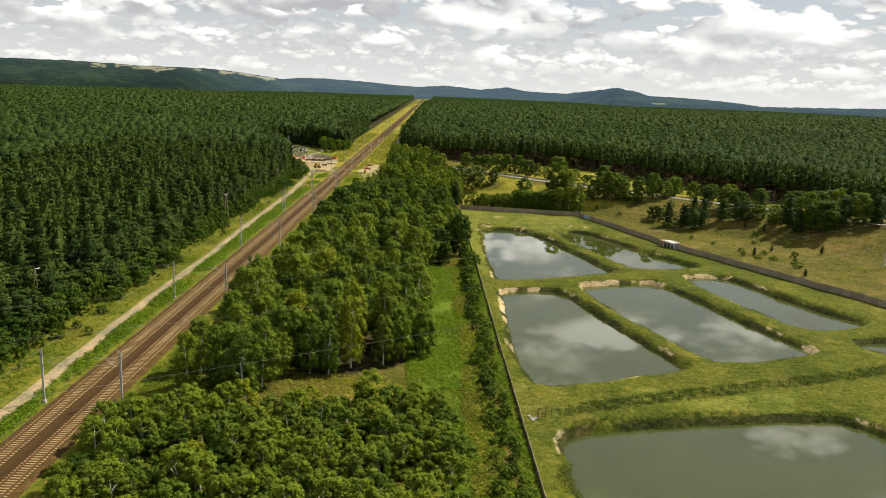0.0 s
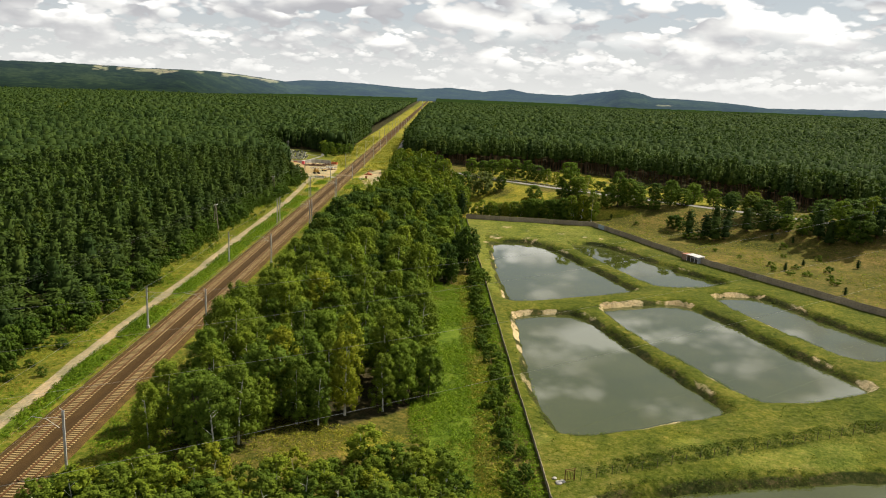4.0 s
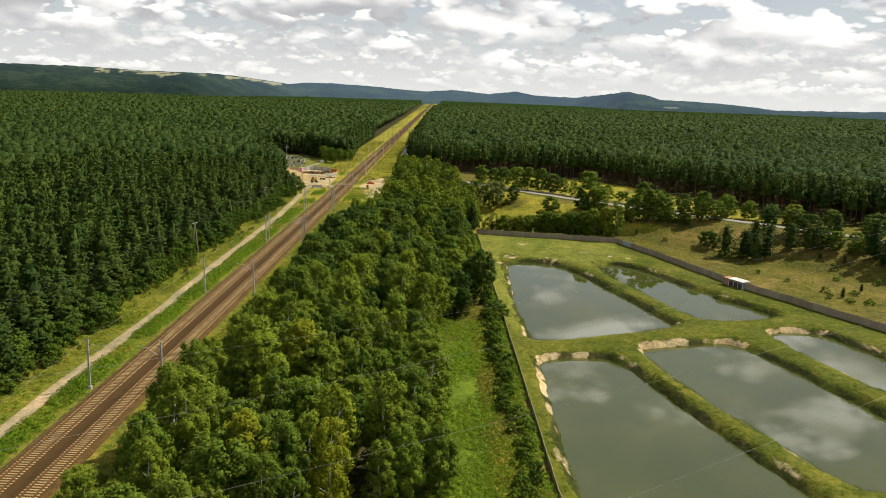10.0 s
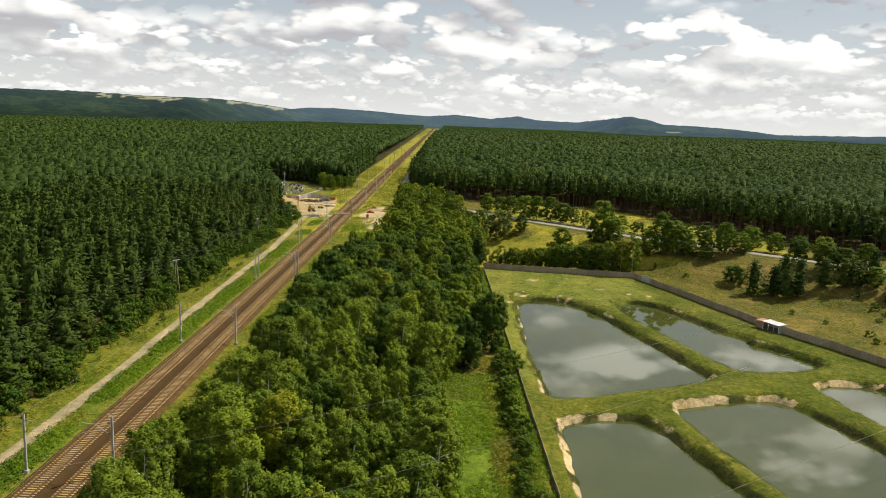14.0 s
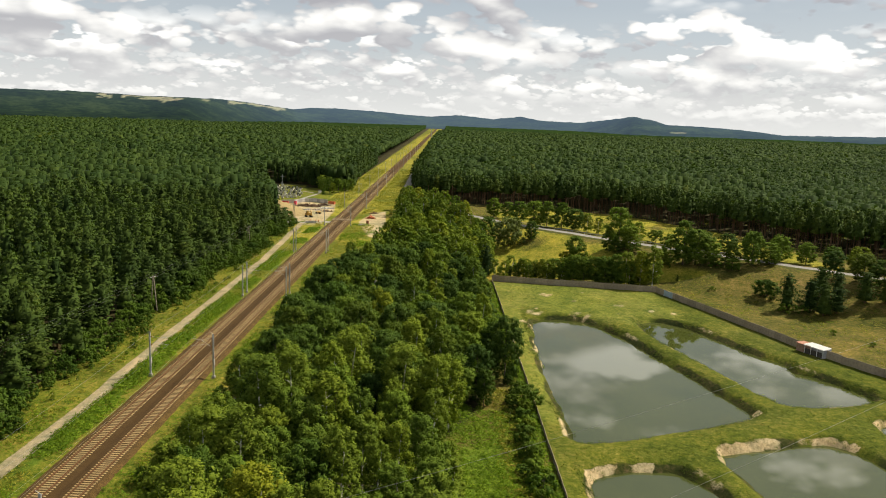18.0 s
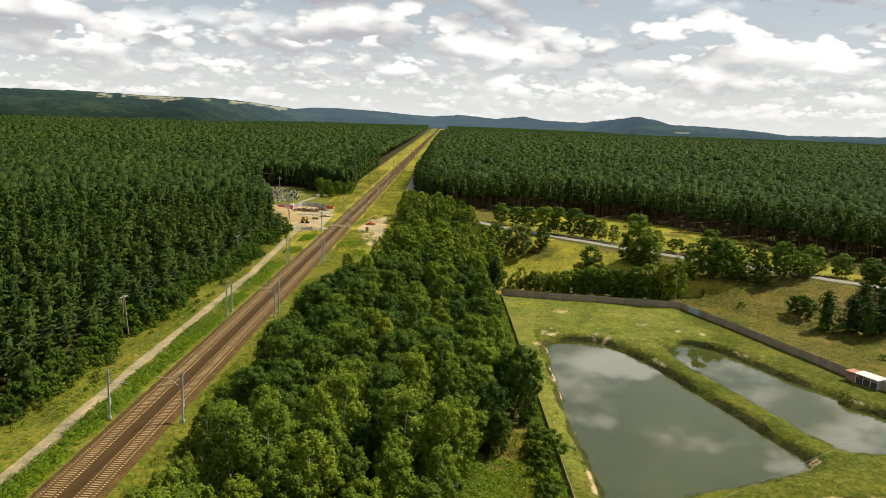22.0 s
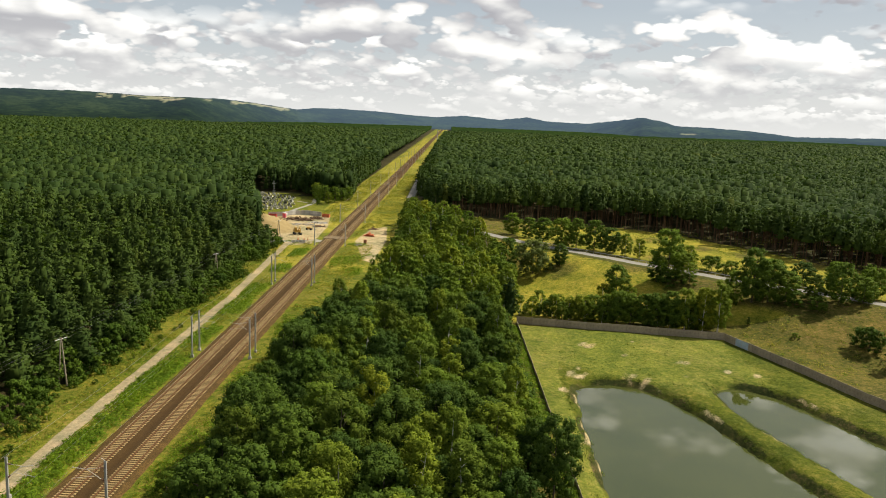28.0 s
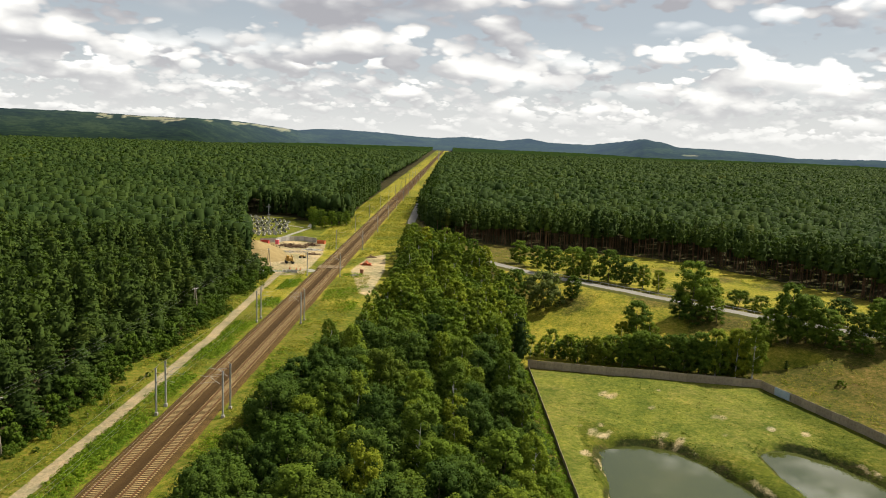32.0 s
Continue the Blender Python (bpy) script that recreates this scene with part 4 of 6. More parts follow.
def build_railway():
    prof = [(-56.5, -0.55), (-55.7, -0.25), (-55.0, 0.0), (-54.6, 0.025), (-52.0, 0.025), (-51.6, -0.06), (-51.05, -0.22), (-50.5, -0.06), (-50.1, 0.025), (-47.5, 0.025), (-47.1, 0.0), (-46.4, -0.25), (-45.7, -0.6)]
    ys = np.concatenate([np.arange(-160, 320, 1.5), np.arange(320, 900, 8), np.geomspace(900, 4000, 40)])
    rng = np.random.default_rng(3)
    px = np.array([p[0] for p in prof])
    X = np.broadcast_to(px, (len(ys), len(px))) + rng.normal(0, 0.05, (len(ys), len(px)))
    Z = np.broadcast_to(np.array([p[1] for p in prof]), X.shape) + rng.normal(0, 0.006, X.shape)
    Y = np.broadcast_to(ys[:, None], X.shape)
    i = np.arange(X.size).reshape(X.shape)
    f = np.stack([i[:-1, :-1], i[:-1, 1:], i[1:, 1:], i[1:, :-1]], -1).reshape(-1, 4)
    me = mesh_arrays("ballast", np.stack([X.ravel(), Y.ravel(), Z.ravel()], 1), f, ballast_material(), True)
    oily = np.exp(-((X + 51.05) / 1.1) ** 2) * 0.8 + 0.9 * np.exp(-((X + 48.8) / 1.3) ** 4) + 0.85 * np.exp(-((X + 53.3) / 1.3) ** 4)
    add_float(me, "oily", np.clip(oily, 0, 0.9).ravel())
    tagged(new("railway_bed", me), "brown stone ballast bed under two railway lines", "ballast", kind="structure")
    tie = sleeper_mesh()
    tv = np.empty(len(tie.vertices) * 3, np.float32)
    tie.vertices.foreach_get("co", tv)
    tv = tv.reshape(-1, 3)
    for cx in LINES:
        line = thing("railway_track", "electrified railway line on pale concrete sleepers with rusty rails", "railway track", "railway tracks", at=(cx, 0, 0))
        for s in (-0.7535, 0.7535):
            bm = bmesh.new()
            prof2 = [(-0.07, 0.06), (0.07, 0.06), (0.07, 0.075), (0.012, 0.10), (0.012, 0.17), (0.036, 0.185), (0.036, 0.225), (-0.036, 0.225), (-0.036, 0.185), (-0.012, 0.17), (-0.012, 0.10), (-0.07, 0.075)]
            ends = [[bm.verts.new((s + a, yy, c)) for a, c in prof2] for yy in (-160, 300, 900, 3900)]
            for r0, r1 in zip(ends, ends[1:]):
                for k in range(12):
                    bm.faces.new((r0[k], r0[(k + 1) % 12], r1[(k + 1) % 12], r1[k]))
            bm.faces.new(ends[0])
            part("rail", bm, M["rail"], line)
        for k in range(300):
            ob = new("sleeper", tie)
            ob.location = (rng.normal(0, 0.012), 84 + 0.6 * k, 0)
            ob.rotation_euler = (0, 0, rng.normal(0, 0.006))
            ob.parent = line
        ys2 = np.concatenate([np.arange(-159.6, 83.9, 0.6), np.arange(84 + 180, 760, 0.6)])
        off = np.stack([np.zeros(len(ys2)), ys2, np.zeros(len(ys2))], 1)
        faces = [list(p.vertices) for p in tie.polygons]
        quads = np.array([fc for fc in faces if len(fc) == 4])
        vv = (tv[None] + off[:, None]).reshape(-1, 3)
        ff = (quads[None] + (np.arange(len(ys2)) * len(tv))[:, None, None]).reshape(-1, 4)
        ob = new("sleepers_beyond", mesh_arrays("sleepers_beyond", vv, ff, M["sleeper"]))
        ob.parent = line
        tagged(ob, kind="stuff")


build_railway()


def build_masts():
    """Steel posts with a bracket over the line, its stay, insulators and a counterweight."""
    def master(side):
        m = thing("catenary_mast", "galvanised steel catenary mast with a bracket over the railway line", "mast", "catenary masts")
        bm = bmesh.new()
        box(bm, -0.12, -0.010, 0.3, 0.12, 0.010, 8.0)
        for sx in (-0.135, 0.12):
            box(bm, sx, -0.09, 0.3, sx + 0.015, 0.09, 8.0)
        part("post", bm, M["galvanised"], m)
        bm = bmesh.new()
        box(bm, -0.28, -0.28, -0.5, 0.28, 0.28, 0.3)
        bmesh.ops.bevel(bm, geom=bm.edges[:], offset=0.04, segments=1, affect="EDGES")
        part("foundation", bm, M["concrete"], m, "concrete footing")
        bm = bmesh.new()
        tube(bm, [(0, 0, 5.4), (side * 1.7, 0, 6.9), (side * 3.14, 0, 7.11)], 0.032, 6)
        tube(bm, [(0, 0, 7.2), (side * 1.75, 0, 7.0)], 0.024, 6)
        tube(bm, [(side * 0.9, 0, 6.15), (side * 3.22, 0, 5.72)], 0.022, 6)
        part("cantilever", bm, M["galvanised"], m)
        for p, q in (((side * 0.12, 0, 5.52), (side * 0.42, 0, 5.8)), ((side * 0.15, 0, 7.19), (side * 0.5, 0, 7.14))):
            bm = bmesh.new()
            p, q = Vector(p), Vector(q)
            tube(bm, [p.lerp(q, k / 8) for k in range(9)], [0.09 if k % 2 else 0.05 for k in range(9)], 8)
            part("insulator", bm, M["ceramic"], m, "brown ribbed insulator")
        bm = bmesh.new()
        tube(bm, [(-side * 0.2, 0, 7.95), (0, 0, 8.05), (side * 0.35, 0, 8.35)], 0.03, 6)
        part("top_bracket", bm, M["galvanised"], m)
        return m

    def weight(m):
        for k in range(9):
            bm = bmesh.new()
            box(bm, -0.16, 0.10, 2.2 + 0.12 * k, 0.16, 0.42, 2.32 + 0.12 * k)
            part("counterweight", bm, M["concrete"], m, "grey tensioning weight of a stack")

    left, right = master(1.0), master(-1.226)
    first = True
    for y in (106.3, 164.0, 223.4, 286.8, 291.2, 354.2, 358.6, 423, 489, 555, 621, 690, 760, 830, 900, 970, 1040, 1110, 1180, 1250):
        for x, src in ((-56.4, left), (-45.0, right)):
            if first:
                ob = src
                ob.matrix_basis = pose(x, y, 0)
            else:
                ob = copy_thing(src, pose(x, y, 0, 0, 0, 0))
            if y in (223.4,):
                weight(ob)
        first = False


build_masts()


def strung(name, a, b, sag, radius, label, n=24, sides=4):
    bm = bmesh.new()
    a, b = Vector(a), Vector(b)
    tube(bm, [a.lerp(b, k / n) - Vector((0, 0, 4 * sag * (k / n) * (1 - k / n))) for k in range(n + 1)], radius, sides)
    ob = part(name, bm, M["wire"], None)
    return tagged(ob, label, "wire", "overhead wires")


def build_catenary():
    spans = [50, 106.3, 164.0, 223.4, 289.0, 356.4, 423, 489, 555, 621, 690, 760, 830]
    for cx in LINES:
        bm = bmesh.new()
        tube(bm, [(cx + (0.15 if k % 2 else -0.15), y, 5.72) for k, y in enumerate(spans)], 0.009, 4)
        w = tagged(part("contact_wire", bm, M["wire"], None), "thin contact wire hung over a railway line", "wire", "overhead wires")
        bm = bmesh.new()
        pts = []
        for a, b in zip(spans, spans[1:]):
            pts += [(cx, a + (b - a) * k / 8, 7.1 - 3.2 * (k / 8) * (1 - k / 8)) for k in range(8)]
        tube(bm, pts, 0.009, 4)
        part("messenger_wire", bm, M["wire"], w)
    bm = bmesh.new()
    pts = []
    for a, b in zip(spans, spans[1:]):
        pts += [(-56.6, a + (b - a) * k / 8, 8.1 - 3.0 * (k / 8) * (1 - k / 8)) for k in range(8)]
    tube(bm, pts, 0.016, 4)
    tagged(part("feeder_wire", bm, M["wire"], None), "dark feeder wire along the mast tops", "wire", "overhead wires")


build_catenary()


# ---- walls round the ponds ----
def panel_mesh(w, h):
    """A precast panel of three planks with a plain cap."""
    bm = bmesh.new()
    for k in range(4):
        z0, z1 = h * k / 4 + 0.008, h * (k + 1) / 4 - 0.008
        box(bm, -w / 2, -0.025 - (0.008 if k % 2 else 0), z0, w / 2, 0.025 + (0.008 if k % 2 else 0), z1)
    me = bpy.data.meshes.new("panel")
    bm.to_mesh(me)
    bm.free()
    me.materials.append(M["concrete_fence"])
    return me


def post_mesh(h):
    bm = bmesh.new()
    box(bm, -0.07, -0.07, -0.3, 0.07, 0.07, h)
    top = [v for v in bm.verts if v.co.z > h - 0.01]
    for v in top:
        v.co.x *= 0.7
        v.co.y *= 0.7
    me = bpy.data.meshes.new("post")
    bm.to_mesh(me)
    bm.free()
    me.materials.append(M["concrete_fence"])
    return me


def build_walls():
    rng = np.random.default_rng(8)
    for (ax, ay), (bx, by), h, name in (((15.9, 84), (12.3, 339), 0.95, "side"), ((12.3, 339.1), (64.4, 331), 1.95, "back"), ((64.5, 330.8), (84.5, 271), 1.95, "right"), ((86.5, 264.5), (125, 188), 1.95, "right")):
        wall = thing("concrete_fence", "weathered grey-brown precast concrete panel fence round the ponds", "fence", "panel fences", kind="structure")
        n = max(1, round(math.hypot(bx - ax, by - ay) / 2.05))
        step = math.hypot(bx - ax, by - ay) / n
        pm, qm = panel_mesh(step - 0.1, h), post_mesh(h + 0.08)
        ang = math.degrees(math.atan2(by - ay, bx - ax))
        for k in range(n + 1):
            for me, name2, t in ((pm, "panel", (k + 0.5) / n), (qm, "post", k / n)):
                if t > 1:
                    continue
                x, y = ax + (bx - ax) * t, ay + (by - ay) * t
                ob = new(name2, me)
                ob.matrix_basis = pose(x, y, gz(x, y) - 0.03 + rng.normal(0, 0.03), rng.normal(0, 0.8), 0, ang + rng.normal(0, 0.6))
                ob.parent = wall


build_walls()

# ---- single trees ----
def trunk_bm(rng, height, radius, lean=0.3, limbs=5, start=0.35, reach=1.6):
    bm = bmesh.new()
    bend = Vector((rng.normal(0, lean), rng.normal(0, lean), 0))
    path = [Vector((0, 0, -0.3)) + Vector((0, 0, height * 0.92 + 0.3)) * (k / 6) + bend * (k / 6) ** 2 for k in range(7)]
    tube(bm, path, [radius * (1.25 if k == 0 else 1.0) * (1 - 0.8 * k / 6) for k in range(7)], 6)
    for k in range(limbs):
        t = start + (0.9 - start) * (k + rng.random()) / limbs
        p = path[0].lerp(path[-1], t) * 1.0
        a = rng.uniform(0, 6.28)
        r = reach * (1.15 - t)
        q = p + Vector((math.cos(a) * r, math.sin(a) * r, r * rng.uniform(0.4, 1.1)))
        tube(bm, [p, p.lerp(q, 0.5) + Vector((0, 0, 0.1)), q], [radius * 0.35, radius * 0.25, radius * 0.08], 4)
    return bm


KINDS = {
    # height, width, start, clumps, leaves each, leaf size, droop, belly, leaf, bark
    "birch": (13.0, 2.8, 0.10, 120, 52, 0.205, 0.7, 0.34, "birch_leaf", "bark_birch"),
    "alder": (12.0, 3.6, 0.08, 130, 54, 0.23, 0.1, 0.46, "alder_leaf", "bark_dark"),
    "oak": (12.0, 4.0, 0.08, 130, 54, 0.245, 0.05, 0.48, "oak_leaf", "bark_dark"),
    "far_birch": (13.0, 2.9, 0.16, 80, 18, 0.42, 0.7, 0.45, "birch_leaf", "bark_birch"),
    "far_alder": (12.0, 3.5, 0.10, 80, 18, 0.46, 0.1, 0.48, "alder_leaf", "bark_dark"),
    "willow": (8.0, 4.4, 0.04, 80, 34, 0.34, 0.2, 0.4, "willow_leaf", "bark_dark"),
    "sapling": (5.0, 1.7, 0.06, 44, 44, 0.17, 0.3, 0.4, "birch_leaf", "bark_birch"),
    "bush": (4.5, 2.5, 0.02, 48, 44, 0.21, 0.0, 0.3, "bush_leaf", "bark_dark"),
    "shrub": (2.6, 1.8, 0.02, 18, 30, 0.30, 0.1, 0.3, "alder_leaf", "bark_dark"),
}
LABELS = {
    "birch": ("birch_tree", "slender birch with drooping bright green leaves and white bark", "tree"),
    "alder": ("alder_tree", "full dark green broadleaf tree with a dense crown", "tree"),
    "oak": ("oak_tree", "broad dark green leafy tree with a deep crown", "tree"),
    "willow": ("willow_tree", "wide round grey-green willow by the road", "tree"),
    "sapling": ("young_birch", "young birch sapling with light green leaves", "tree"),
    "shrub": ("shrub", "low dark green shrub in the grass", "shrub"),
    "far_birch": ("birch_tree", "slender birch with drooping bright green leaves and white bark", "tree"),
    "far_alder": ("alder_tree", "full dark green broadleaf tree with a dense crown", "tree"),
    "bush": ("bush", "thick fresh green bush at the edge of the wood", "bush"),
    "pine": ("pine_tree", "single dark green pine with a brown trunk", "tree"),
}
MASTERS = {}


def masters(kind, count):
    made = []
    for s in range(count):
        rng = np.random.default_rng(100 * len(kind) + 7 * s + ord(kind[0]))
        name, label, cat = LABELS[kind]
        if kind == "pine":
            h, w = 10.0, 2.5
            q = tuft_pine(rng, 48, 16, 0.40, h, w, 0.08)
            leaf, bark, rad = "pine_single", "bark_pine", 0.16
        else:
            h, w, start, clumps, per, size, droop, belly, leaf, bark = KINDS[kind]
            q = clump_crown(rng, h, w * rng.uniform(0.88, 1.12), start, clumps, per, size, droop, belly + rng.uniform(-0.08, 0.08))
            rad = h * 0.011 + 0.02
        crown = quads_mesh("crown", q, M[leaf])
        bm = trunk_bm(rng, h * 0.9, rad, 0.35, 6 if h > 6 else 3, 0.3, w * 0.8)
        me = bpy.data.meshes.new("trunk")
        bm.to_mesh(me)
        bm.free()
        me.materials.append(M[bark])
        made.append((me, crown, h))
    return made


def plant(kind, x, y, height, rng, wide=1.0):
    if kind not in MASTERS:
        MASTERS[kind] = masters(kind, {"birch": 6, "alder": 6, "oak": 5, "willow": 2, "sapling": 5, "shrub": 4, "pine": 4, "bush": 4, "far_birch": 4, "far_alder": 4}[kind])
    me, crown, h = MASTERS[kind][rng.integers(len(MASTERS[kind]))]
    name, label, cat = LABELS[kind]
    t = thing(name, label, cat, {"shrub": "shrubs in the grass", "bush": "bushes at the wood's edge"}.get(kind, cat + "s of the grove"), at=(x, y, gz(x, y)), rz=rng.uniform(0, 360))
    s = height / h
    t.scale = (s * wide, s * wide, s)
    for n, data in (("trunk", me), ("crown", crown)):
        ob = new(n, data)
        ob.parent = t
    return t



def build_grove():
    rng = np.random.default_rng(21)
    x, y = scattered(-45, 20, 106, 505, 5.9, rng, lambda x, y: (signed_distance(x, y, GROVE) < 0) & (np.hypot(x + 5, y - 325) > 7))
    for px, py in zip(x, y):
        inner = min(1.0, 0.75 + 0.06 * float(-signed_distance(np.array([px]), np.array([py]), GROVE)[0]))
        pick = rng.random()
        # birches at both ends of the grove, darker broad trees in its middle
        # their dark leaf colour also stands for cloud shade over this stretch
        dark = 0.62 * float(smooth01(np.array(py), 195, 225) * (1 - smooth01(np.array(py), 318, 345))) * (1.25 if px < -12 else 0.85)
        if pick < dark:
            plant("oak", px, py, rng.uniform(8.5, 13.0) * inner, rng, rng.uniform(0.9, 1.2))
        elif pick < dark + (1 - dark) * 0.55:
            plant("birch" if py < 330 else "far_birch", px, py, rng.uniform(9.5, 15.0) * inner, rng, rng.uniform(1.0, 1.3))
        else:
            plant("alder" if py < 330 else "far_alder", px, py, rng.uniform(8.0, 12.5) * inner, rng, rng.uniform(0.95, 1.25))
    # young growth nearest the start
    x, y = scattered(-44, 8, 74, 124, 2.9, rng, lambda x, y: (x > -43) & (x < 4.5) & (y < np.interp(x, [-44, -36, -20, -13, 1, 6], [98, 104, 106, 117, 119, 113])))
    for px, py in zip(x, y):
        if rng.random() < 0.62:
            plant("sapling", px, py, rng.uniform(3.2, 6.4), rng, rng.uniform(1.1, 1.5))
        else:
            plant("bush", px, py, rng.uniform(1.8, 3.8), rng, rng.uniform(1.0, 1.4))
    # stray bushes on the grass before the pine wood
    for py in np.arange(96, 400, 4.6):
        if rng.random() < 0.75:
            plant("bush" if rng.random() < 0.7 else "sapling", -66.9 + rng.normal(0, 1.0), py + rng.normal(0, 1.6), rng.uniform(0.6, 2.0), rng, rng.uniform(1.0, 1.5))
    # low growth between grove and railway
    for py in np.arange(118, 300, 2.4):
        plant("bush" if rng.random() < 0.6 else "sapling", -39.6 + rng.normal(0, 1.0), py + rng.normal(0, 1.0), rng.uniform(1.0, 3.0), rng, rng.uniform(1.0, 1.4))
    # one tall dark tree and its neighbour stand free beside the side fence
    plant("oak", 9.2, 240.5, 13.6, rng, 0.95)
    plant("alder", 6.8, 246.5, 11.0, rng, 0.9)
    plant("bush", 12.2, 225.5, 4.6, rng, 1.1)
    for py in np.arange(86, 236, 3.3):
        plant("bush" if rng.random() < 0.7 else "sapling", 11.1 - 0.0141 * (py - 90) + rng.normal(0, 0.7), py + rng.normal(0, 0.8), rng.uniform(0.9, 2.4), rng, rng.uniform(1.0, 1.5))
    # shrubs along the side fence
    for py in np.arange(88, 245, 3.2):
        px = 12.6 + min(0.8, rng.normal(-0.3, 1.0)) - 0.0141 * (py - 90)
        plant("shrub" if rng.random() < 0.25 else "bush", px, py + rng.normal(0, 0.8), rng.uniform(1.2, 2.8) * (1.25 if 190 < py < 222 else 1), rng, rng.uniform(0.8, 1.2))


build_grove()


def build_meadow_trees():
    rng = np.random.default_rng(5)
    # the row behind the back wall, rising towards its far corner
    for x, y, h in ((14, 349, 5.5), (19.4, 353, 6.2), (24, 347, 6.4), (27.5, 346, 6.6), (31, 345, 6.2), (34, 346, 7.2), (37, 344.5, 7.8), (40, 345, 9.0), (43.5, 343, 8.6), (47, 342, 8.8), (50, 341.5, 9.2), (53.5, 339.5, 10.2), (57, 338, 11.6), (60.5, 337.5, 12.2), (64.8, 336.5, 14.2), (62, 340, 11.0)):
        plant("sapling" if h < 6.5 else ("alder" if (x * 7) % 3 > 0.7 else "birch"), x + rng.normal(0, 0.3), y + rng.normal(0, 0.5), h, rng, 1.45 if h < 8 else 1.2)
    plant("pine", 10.4, 343.5, 11.4, rng, 1.0)
    for x in np.arange(17.0, 61.0, 2.1):
        h = 3.4 + 0.10 * (x - 17) + rng.uniform(0, 2.4)
        plant(("pine", "sapling", "alder")[int(rng.integers(3))], x + rng.normal(0, 0.4), 347.5 - 0.17 * (x - 17) + rng.normal(0, 1.3), h, rng, rng.uniform(1.1, 1.4))
    for kind, x, y, h, w in (("willow", 22, 393, 11.5, 1.15), ("alder", 31, 395, 7.5, 0.9), ("alder", 14, 399, 11, 1.0), ("alder", 43.5, 363, 11.5, 0.9), ("sapling", 47, 361, 6.0, 1.2), ("sapling", 39.5, 362, 6.5, 1.1),
                             ("alder", 61, 373, 15.6, 0.95), ("alder", 65, 371, 8.5, 1.1), ("alder", 57.5, 372.5, 7.5, 1.1), ("bush", 60, 368.5, 4.0, 1.2), ("bush", 66, 367, 3.2, 1.2),
                             ("alder", 78.5, 351, 15.4, 0.95), ("alder", 82.5, 350, 12.0, 1.0), ("alder", 86.5, 348, 9.0, 1.15), ("alder", 74.5, 352.5, 9.0, 1.0), ("bush", 72, 352, 4.5, 1.1), ("bush", 88, 345.5, 4.0, 1.2),
                             ("alder", 34.7, 418, 11, 1.0), ("alder", 40, 418, 11, 1.0), ("alder", 46, 415, 11, 1.0), ("alder", 29, 428, 9.5, 1.1), ("alder", 51, 411, 9, 1.0), ("birch", 55, 405, 8, 1.3), ("birch", 59, 401, 7, 1.3), ("alder", 25, 441, 8, 1.2), ("alder", 19, 448, 9, 1.1),
                             ("birch", 73, 391, 7.0, 1.3), ("alder", 70, 394, 6.0, 1.2), ("bush", 77, 381, 5.2, 1.0), ("bush", 82, 378, 4.5, 1.0), ("bush", 88, 373, 4.2, 1.1), ("alder", 93, 372, 6.5, 1.2), ("alder", 99, 366, 7.0, 1.2),
                             ("alder", 94, 347, 7.5, 1.0), ("alder", 99.5, 344, 11.2, 0.95), ("alder", 105, 343, 7.5, 1.1), ("bush", 92, 341, 4.0, 1.1), ("alder", 103.5, 356, 9.2, 1.05), ("alder", 111, 349, 9.0, 1.0), ("alder", 119, 347, 7.6, 1.1), ("birch", 112, 354, 9.2, 1.1), ("alder", 126, 343, 7.2, 1.2), ("alder", 132, 338, 8, 1.2), ("alder", 118, 326, 8.6, 1.0), ("alder", 124, 320, 9.0, 1.1),
                             ("pine", 97.5, 311, 10.4, 1.15), ("pine", 105, 304, 9.4, 1.3), ("pine", 102.8, 307.5, 9.8, 1.2), ("pine", 109, 304.5, 8.0, 1.25), ("pine", 109.5, 316, 9.2, 1.2), ("pine", 113, 313, 8.0, 1.2), ("bush", 95.2, 320, 5.5, 0.9), ("shrub", 96, 308.5, 2.6, 1.3), ("shrub", 100, 307, 2.4, 1.4), ("bush", 94.8, 322, 4.6, 1.0),
                             ("pine", 118.3, 307.6, 9.2, 1.2), ("pine", 123.3, 305.5, 9.2, 1.2), ("alder", 131, 302, 6.6, 1.2), ("alder", 127, 305, 7.5, 1.1), ("pine", 138.4, 292.4, 13.0, 1.1), ("alder", 143.6, 288, 14.4, 1.0), ("alder", 134.6, 296.5, 7.8, 1.1), ("pine", 139.5, 286.5, 9.2, 1.2), ("alder", 148, 284, 12.0, 1.1),
                             ("pine", 156, 286, 12, 1.1), ("birch", 158, 294, 13, 1.2), ("alder", 163, 288, 12, 1.1), ("pine", 168, 284, 12, 1.3), ("pine", 172, 292, 12, 1.1), ("alder", 152, 298, 11, 1.1), ("alder", 143, 303, 9, 1.2), ("pine", 135, 310, 9, 1.2), ("alder", 128, 316, 8, 1.2), ("alder", 160, 302, 11, 1.2), ("alder", 150, 312, 9, 1.2), ("alder", 140, 324, 8, 1.2)):
        plant("oak" if kind == "alder" and (x + y) % 3 < 0.5 else kind, x, y, h, rng, w * {"alder": 1.4, "birch": 1.35, "bush": 1.25, "pine": 1.15}.get(kind, 1.0) * (0.85 if h > 12 else 1.0))
